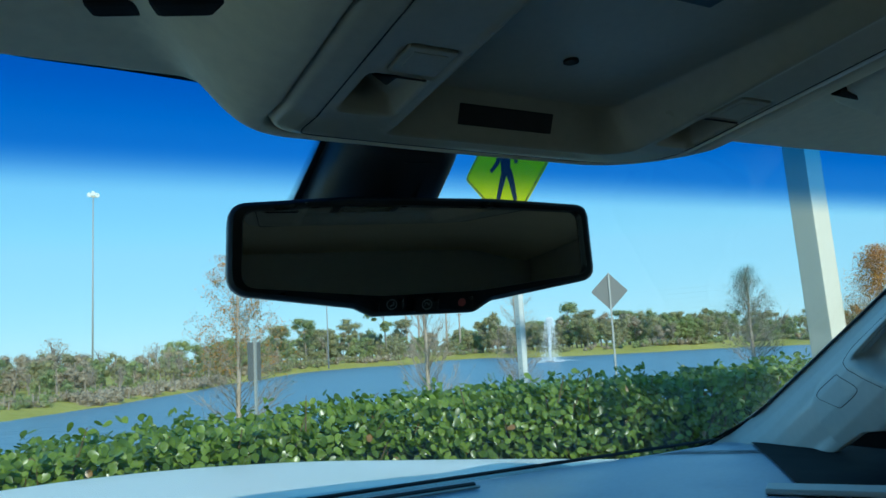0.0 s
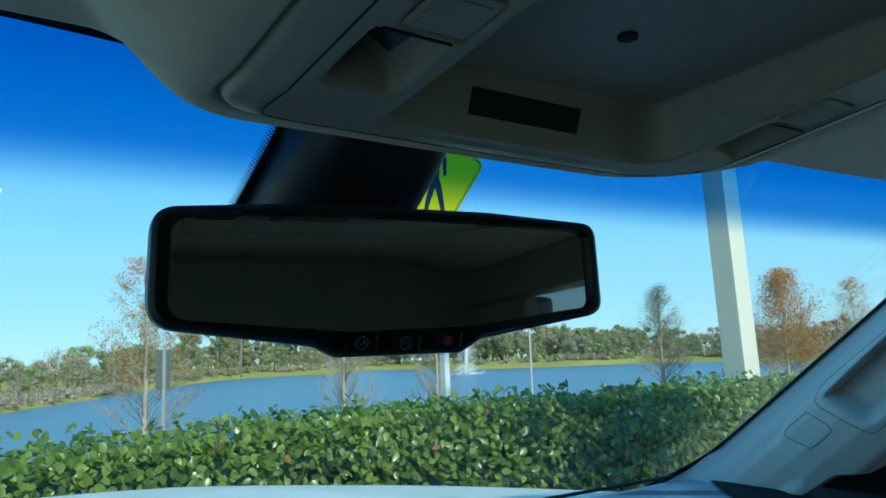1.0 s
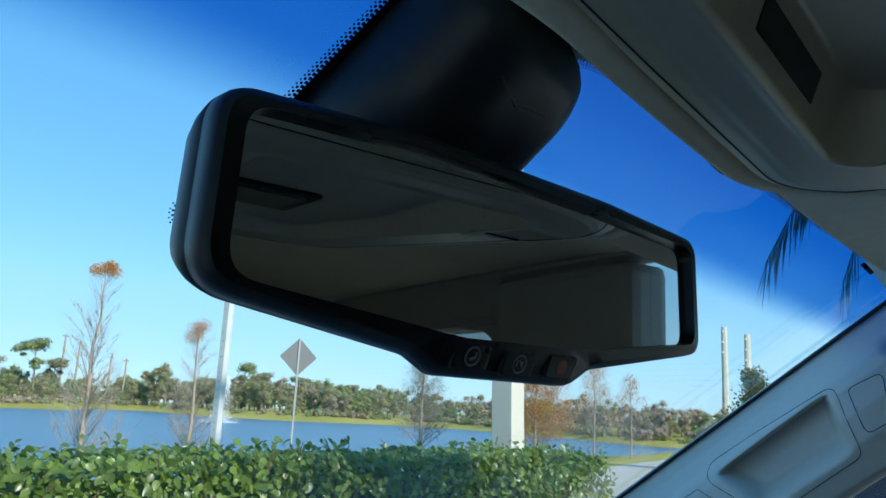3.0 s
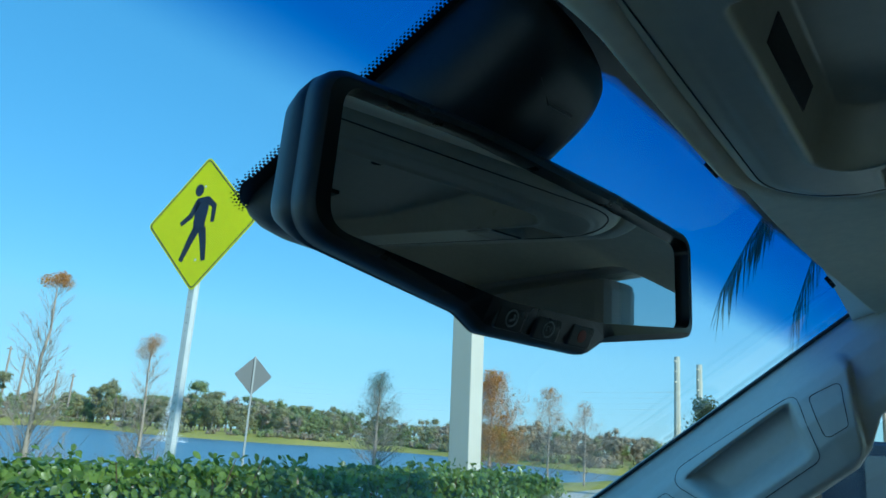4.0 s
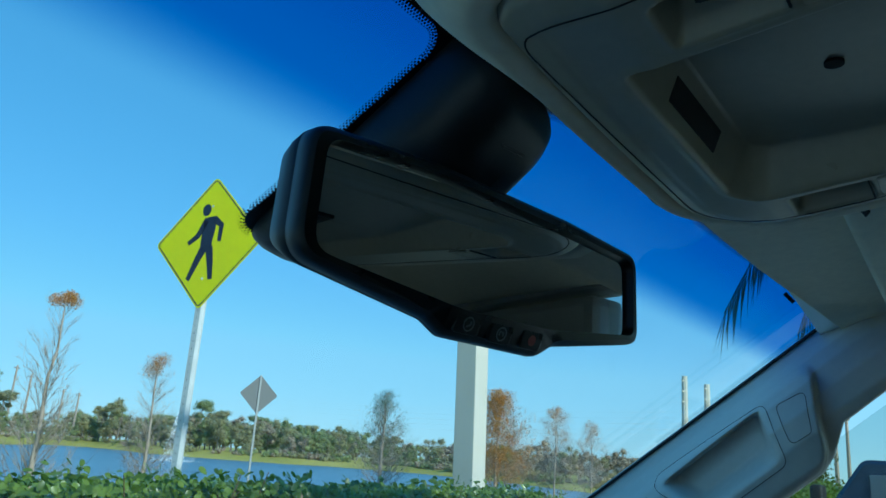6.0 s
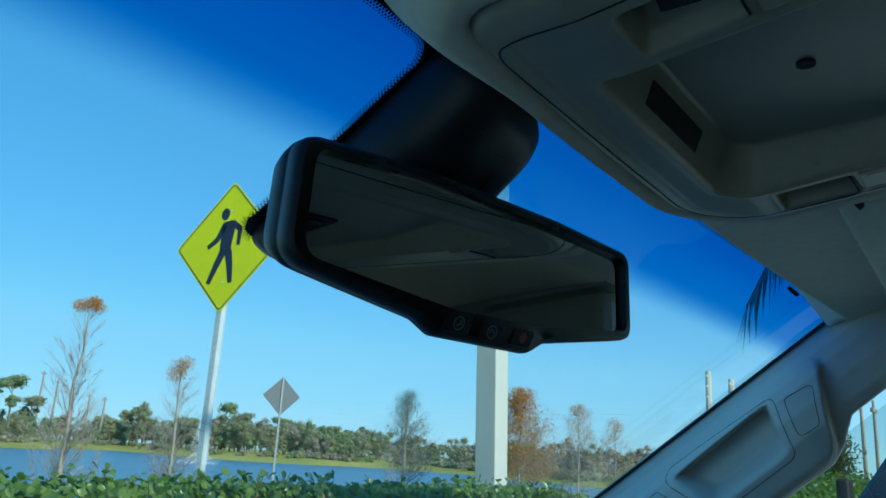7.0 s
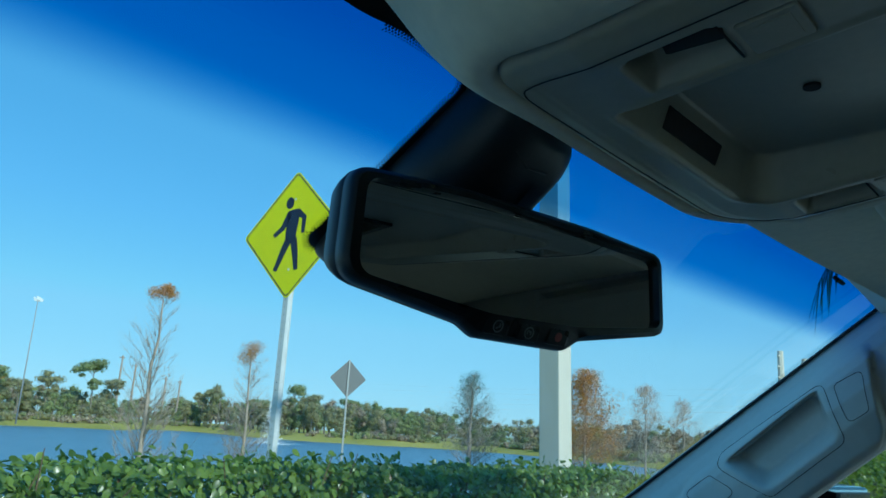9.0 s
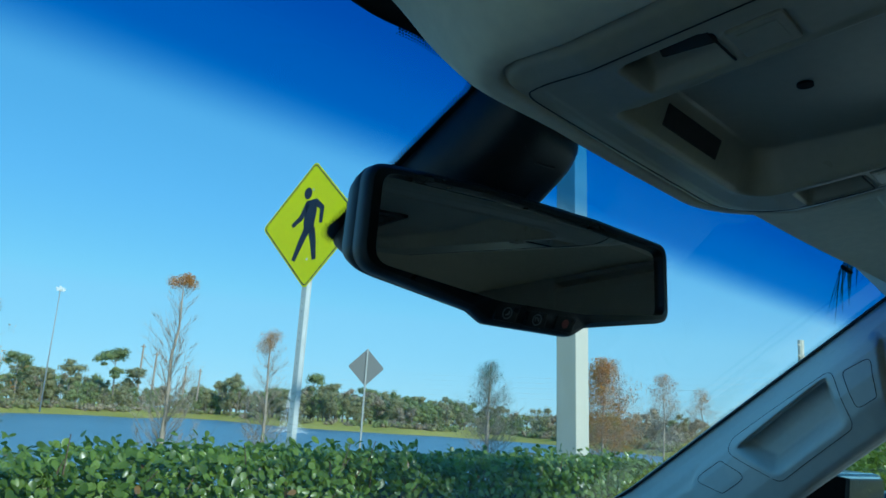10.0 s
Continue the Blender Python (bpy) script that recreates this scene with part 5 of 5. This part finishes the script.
def trunk_pole(x, y, z0, height, thick=0.42, label="pale weathered pole on the far shore"):
    tp = empty("wooden_pole", Matrix.Translation((x, y, z0)))
    v_, f_ = tube([(0, 0, 0), (0.1, 0, height)], thick, 7, thick * 0.6)
    raw("shaft", v_, f_, M_BARK, tp, "pale weathered shaft")
    part("crossarm", box_bm(-0.9, 0.9, -0.1, 0.1, height - 0.9, height - 0.6), M_BARKFAR, tp)
    tagged(tp, label, "pole", group="far poles")


power_pole(167.4, 54.2, -0.5, 23.6)
power_pole(168.5, 49.8, -0.5, 22.0)
for az_, r_, h_ in ((26.56, 262, 21.0), (27.47, 264, 19.0), (29.5, 268, 15.8), (30.46, 266, 15.0)):
    trunk_pole(r_ * math.sin(radians(az_)), r_ * math.cos(radians(az_)), -0.5, h_)
for az_, r_, h_ in ((81.4, 62, 8.5), (82.1, 66, 8.0), (84.75, 55, 9.0)):
    trunk_pole(r_ * math.sin(radians(az_)), r_ * math.cos(radians(az_)), -0.3, h_, 0.17, "pale slender pole beyond the lawn")
wires = empty("power_lines", Matrix.Translation((130, 115, 15)))
for k in range(5):
    z = 15.5 - 1.2 * k
    a, b = Vector((167.4, 54.2, z)), Vector((117.0, 234.0, z + 3.0))
    pts = [a.lerp(b, t) + Vector((0, 0, -3.2 * 4 * t * (1 - t))) - Vector((130, 115, 15)) for t in span(0, 1, 16)]
    v, f = tube(pts, 0.016, 4)
    raw("wire", v, f, M_POLE, wires)
tagged(wires, "thin sagging power lines above the far trees", "power lines")

# fountain
FX, FY = 132 * math.sin(radians(36.9)), 132 * math.cos(radians(36.9))
fountain = empty("fountain", Matrix.Translation((FX, FY, WATER)))
rf = random.Random(21)
drops = []
for i in range(15000):
    q = rf.uniform(0, 6.283)
    if i % 4:
        # the jet rises, bends over and falls as a thinning curtain
        t = rf.random()
        if i % 2:
            h, rad = 7.4 * t ** 0.8, (0.10 + 0.22 * t) * abs(rf.gauss(0, 0.8))
        else:
            h, rad = 7.2 * (1 - t * t), (0.35 + 1.25 * t) * abs(rf.gauss(0.85, 0.22))
        sz = rf.uniform(0.04, 0.12)
    else:
        rad = abs(rf.gauss(0, 1.7))
        h = max(0.03, rf.random() ** 2.2 * 2.6 * math.exp(-rad / 2.2))
        sz = rf.uniform(0.03, 0.08)
    drops.append(Matrix.LocRotScale((rad * math.cos(q) + 0.05 * h, rad * math.sin(q), h), Euler((rf.uniform(0, 6), rf.uniform(0, 6), 0)), (sz, sz, sz)))
scatter("spray", drops, CARD, [(0, 1, 2), (0, 2, 3)], M_SPRAY, fountain)["kind"] = "stuff"
v, f = tube([(0, 0, -0.2), (0, 0, 0.15)], 0.9, 14, 0.7)
raw("float", v, f, M_DASHDARK, fountain)
tagged(fountain, "white fountain plume rising from the lake", "fountain")

# far woods round the lake
rw = random.Random(31)
ball = bmesh.new()
bmesh.ops.create_icosphere(ball, subdivisions=1, radius=1.0)
BALL_V = np.array([tuple(v.co) for v in ball.verts])
BALL_F = np.array([[v.index for v in f.verts] for f in ball.faces])
ball.free()


def clumps(centres, radii, squash, leaf, count):
    """Leaf masses: lumpy cores, and leaf cards standing out of them all round."""
    c, r = np.array(centres), np.array(radii)[:, None]
    k = len(c)
    core = BALL_V[None] * NR.uniform(0.50, 0.86, (k, len(BALL_V), 1)) * r[:, None]
    core[:, :, 2] *= squash
    d = NR.normal(size=(k, count, 3))
    d /= np.linalg.norm(d, axis=2)[:, :, None]
    p = d * r[:, None] * NR.uniform(0.62, 1.32, (k, count, 1))
    p[:, :, 2] *= squash
    tilt_ = d + np.array((0, 0, 0.35)) + 0.45 * NR.normal(size=(k, count, 3))
    a = np.cross(tilt_, NR.normal(size=(k, count, 3)))
    a /= np.linalg.norm(a, axis=2)[:, :, None]
    b = np.cross(a, tilt_)
    b /= np.linalg.norm(b, axis=2)[:, :, None]
    sc = leaf * NR.uniform(0.6, 1.4, (k, count, 1))
    p, a, b = p + c[:, None], a * sc, b * sc
    return core + c[:, None], np.stack([p - a * 0.5 - b * 0.25, p + a * 0.1 - b * 0.5, p + a * 0.5 + b * 0.2, p - a * 0.1 + b * 0.5], 2).reshape(-1, 4, 3)


def far_tree(heap, trunks, x, y, z, h, kind):
    """One distant tree: stem, leaf masses and loose leaves."""
    lean_ = rw.uniform(-0.06, 0.06) * h
    trunks.append(tube([(x, y, z), (x + lean_ * 0.4, y, z + h * 0.45), (x + lean_, y, z + h * 0.86)], 0.10 + 0.010 * h, 4, 0.05))
    if kind == "pine":
        spots = [(rw.uniform(-1, 1) * 0.23, rw.uniform(-1, 1) * 0.23, rw.uniform(0.80, 0.96), rw.uniform(0.09, 0.14)) for _ in range(10)]
        spots += [(rw.uniform(-1, 1) * 0.20, rw.uniform(-1, 1) * 0.20, rw.uniform(0.52, 0.80), rw.uniform(0.045, 0.08)) for _ in range(5)]
        squash, leaf, count = 0.62, 0.026, 130
        for sx, sy, sz, sr in spots[::2]:
            trunks.append(tube([(x + lean_ * 0.7, y, z + h * (sz - 0.16)), (x + lean_ + sx * h, y + sy * h, z + h * sz)], 0.07, 3, 0.03))
    elif kind == "bare":
        for _ in range(26):
            d = Vector((rw.uniform(-0.5, 0.5), rw.uniform(-0.5, 0.5), rw.uniform(0.4, 1.0)))
            p = Vector((x, y, z + h * rw.uniform(0.2, 0.7)))
            trunks.append(tube([p, p + d * h * 0.35], 0.05, 3, 0.015))
        heap[1].append(spray([Vector((x, y, z + h * 0.66))], 420, h * 0.30, h * 0.022)[0])
        return
    elif kind == "shrub":
        spots = [(rw.uniform(-1, 1) * 0.75, rw.uniform(-1, 1) * 0.5, rw.uniform(0.15, 0.62), rw.uniform(0.20, 0.36)) for _ in range(7)]
        squash, leaf, count = 0.85, 0.075, 90
    else:
        w = rw.uniform(0.20, 0.36)
        spots = []
        for _ in range(12):
            sz = rw.uniform(0.24, 0.88)
            wide = w * math.sqrt(max(0.12, 1 - ((sz - 0.45) / 0.55) ** 2))
            spots.append((rw.uniform(-1, 1) * wide, rw.uniform(-1, 1) * wide, sz, rw.uniform(0.09, 0.17)))
        squash, leaf, count = 0.85, 0.034, 100
    core, cards = clumps([(x + lean_ * sz + sx * h, y + sy * h, z + h * sz) for sx, sy, sz, sr in spots], [sr * h * 0.92 for sx, sy, sz, sr in spots], squash, leaf * h, count)
    heap[0].append(core), heap[1].append(cards)


def foliage(name, heap, material, parent, origin):
    """All leaf masses of one colour as one mesh."""
    core = np.concatenate(heap[0]) if heap[0] else np.zeros((0, len(BALL_V), 3))
    cards = np.concatenate(heap[1])
    v_ = np.concatenate([core.reshape(-1, 3), cards.reshape(-1, 3)]) - np.array(origin)
    k, n_ = len(core), len(cards)
    tri = (BALL_F[None] + (np.arange(k) * len(BALL_V))[:, None, None]).reshape(-1)
    quad = np.arange(n_ * 4) + k * len(BALL_V)
    me = bpy.data.meshes.new(name)
    me.vertices.add(len(v_)), me.loops.add(len(tri) + len(quad)), me.polygons.add(len(tri) // 3 + n_)
    me.vertices.foreach_set("co", v_.ravel())
    me.loops.foreach_set("vertex_index", np.concatenate([tri, quad]))
    me.polygons.foreach_set("loop_start", np.concatenate([np.arange(len(tri) // 3) * 3, len(tri) + np.arange(n_) * 4]))
    me.update(calc_edges=True)
    me.materials.append(material)
    ob = new(name, me)
    ob.parent = parent
    ob["kind"] = "stuff"


def at_bearing(az, r):
    return r * math.sin(radians(az)), r * math.cos(radians(az)), land_z(az, r) - 0.2


TALL = [(-12, 3.3), (0, 3.5), (8, 4.2), (14, 5.4), (18, 7.2), (24, 7.8), (28, 7.0), (32, 9.0), (40, 8.6), (47, 7.8), (52, 6.2), (57, 6.0), (61, 6.6), (66, 5.6), (84, 3.8)]
green, olive, brown, stems = ([], []), ([], []), ([], []), []
for i in range(620):
    az = rw.uniform(-10, 80)
    back = rw.random()
    r = lerp_table(az, FAR_SHORE) * 1.05 + 12 + back * 42
    leftish = az < 13
    h = lerp_table(az, TALL) * rw.uniform(0.55, 1.22) * (0.75 + 0.40 * back)
    u = rw.random()
    kind = "pine" if u > 0.965 and 15 < az < 46 else "bare" if u < (0.26 if leftish else 0.14 if az > 54 else 0.06) else "round"
    if kind == "pine":
        h = lerp_table(az, TALL) * rw.uniform(1.15, 1.5)
    heap = brown if rw.random() < (0.34 if leftish else 0.72 if az > 56 else 0.12) or kind == "bare" else rw.choice((green, olive))
    far_tree(heap, stems, *at_bearing(az, r), h, kind)
# undergrowth along the foot of the woods
for i in range(230):
    az = rw.uniform(-10, 78)
    r = lerp_table(az, FAR_SHORE) * 1.05 + rw.uniform(8, 13)
    far_tree(brown if rw.random() < 0.3 else rw.choice((green, olive)), stems, *at_bearing(az, r), rw.uniform(1.4, 2.6) * (0.55 if az < 14 else 1.0), "shrub")
# brown reeds on the near point of the far bank
for i in range(46):
    az = rw.uniform(4.0, 13.5)
    r = lerp_table(az, FAR_SHORE) + rw.uniform(7, 13)
    far_tree(brown, stems, *at_bearing(az, r), rw.uniform(0.9, 1.5), "shrub")
# tall pines and the largest crowns, by bearing and height over the horizon
for az, el, r, kind in ((19.3, 2.85, 190, "pine"), (17.6, 2.3, 180, "pine"), (20.8, 2.2, 200, "round"), (22.3, 2.7, 205, "pine"), (25.1, 3.7, 215, "pine"), (26.2, 2.5, 235, "pine"), (33.2, 2.75, 250, "round"), (32.1, 2.1, 255, "pine"), (36.0, 1.9, 225, "round"), (38.1, 2.1, 215, "round"), (39.4, 2.4, 220, "pine"), (41.6, 1.8, 215, "round"), (44.1, 2.25, 220, "round"), (46.0, 1.9, 218, "pine"), (9.0, 1.9, 112, "bare"), (2.8, 2.5, 92, "bare")):
    x, y, z = at_bearing(az, r)
    far_tree(brown if kind == "bare" else rw.choice((green, olive)), stems, x, y, z, 1.75 - z + r * math.tan(radians(el)), kind)
# belt of trees behind the parking lot, seen in the mirrors
for i in range(80):
    az = rw.uniform(97, 250)
    r = rw.uniform(45, 70)
    far_tree(rw.choice((green, olive)), stems, r * math.sin(radians(az)), r * math.cos(radians(az)), GROUND - 0.3, rw.uniform(1.6, 2.6) if az < 165 else rw.uniform(3.5, 6.5), "round")
woods = empty("far_woods", Matrix.Translation((100, 140, 0)))
winv = woods.matrix_world.inverted()
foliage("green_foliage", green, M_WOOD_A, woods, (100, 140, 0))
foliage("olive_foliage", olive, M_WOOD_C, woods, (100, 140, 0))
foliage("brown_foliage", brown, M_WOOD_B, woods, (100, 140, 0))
v, f = merge(stems)
raw("stems", [winv @ q for q in v], f, M_BARKFAR, woods)["kind"] = "stuff"
tagged(woods, "mixed green and brown woods on the far lake shore", "woods", kind="stuff")


# palm at the edge of the lot, its fronds hanging over the upper corner of the windshield
def palm(x, y, height):
    pl = empty("palm_tree", Matrix.Translation((x, y, GROUND)))
    rp = random.Random(41)
    v_, f_ = tube([(0, 0, 0), (0.1, 0.05, height * 0.5), (0.0, 0.0, height)], 0.17, 10, 0.12)
    raw("trunk", v_, f_, M_BARKFAR, pl, "grey-brown palm trunk", smooth=True)
    aims = [(-0.36, 3.2, -2.5), (-0.16, 2.3, -2.8), (-0.9, 2.6, -1.9)] + [(rp.uniform(1.9, 2.9) * math.cos(q), rp.uniform(1.9, 2.9) * math.sin(q), rp.uniform(-1.6, 1.0)) for q in span(-2.6, 1.1, 13)]
    for dx, dy, dz in aims:
        rib = []
        for t in span(0, 1, 15):
            rib.append(Vector((dx * t, dy * t, height + 0.5 * math.sin(t * math.pi) + 0.6 * t * (1 - t) + dz * t ** 1.7)))
        bits = [tube(rib, 0.022, 4, 0.006)]
        for i in range(1, 84):
            t = 0.14 + 0.86 * i / 84
            k = min(13, int(t * 14))
            p = rib[k].lerp(rib[k + 1], t * 14 - k)
            ahead = (rib[k + 1] - rib[k]).normalized()
            side = ahead.cross(Vector((0, 0, 1))).normalized()
            long_ = 0.62 * math.sin(min(1.0, 0.25 + t) * math.pi * 0.72) + 0.08
            for sgn in (-1, 1):
                tip = p + ahead * long_ * 0.45 + side * sgn * long_ * 0.50 + Vector((rp.uniform(-0.05, 0.05), rp.uniform(-0.05, 0.05), -long_ * rp.uniform(0.55, 0.95)))
                mid_ = p.lerp(tip, 0.45) + Vector((0, 0, 0.06 * long_))
                w_ = ahead * 0.019
                bits.append(([p - w_, p + w_, mid_ + w_ * 1.2, tip, mid_ - w_ * 1.2], [(0, 1, 2, 4), (4, 2, 3)]))
        v_, f_ = merge(bits)
        raw("frond", v_, f_, M_PALM, pl, "drooping dark green frond")
    tagged(pl, "palm with drooping dark green fronds beside the lot", "palm tree")


palm(11.0, -0.4, 6.4 - GROUND)

# sunlit shrub row beyond the hedge's end
shrub = empty("shrub_row", Matrix.Translation((21, 4.3, GROUND)))
sm = []
for i in range(7500):
    x, q = rng.uniform(13.0, 30.0), rng.uniform(0, math.pi)
    rr = 0.95 + 0.18 * noise.noise(Vector((x * 1.5, q, 5)))
    pos = Vector((x - 21, -math.cos(q) * rr * 0.9, 0.15 + math.sin(q) * rr * 1.65 * rng.uniform(0.75, 1.0)))
    sm.append(leaf_matrix(rng, pos, (0, -math.cos(q), math.sin(q)), rng.uniform(0.08, 0.15)))
scatter("leaves", sm, LEAF_NP, LEAF_F, M_LEAF, shrub)["kind"] = "stuff"
# dark block again, coloured as the shade within the row
part("shade_filler", box_bm(-7.8, 8.8, -0.5, 0.5, 0.0, 1.2, 0.2), M_CORE, shrub)
tagged(shrub, "sunlit green shrub row beyond the hedge", "shrub")
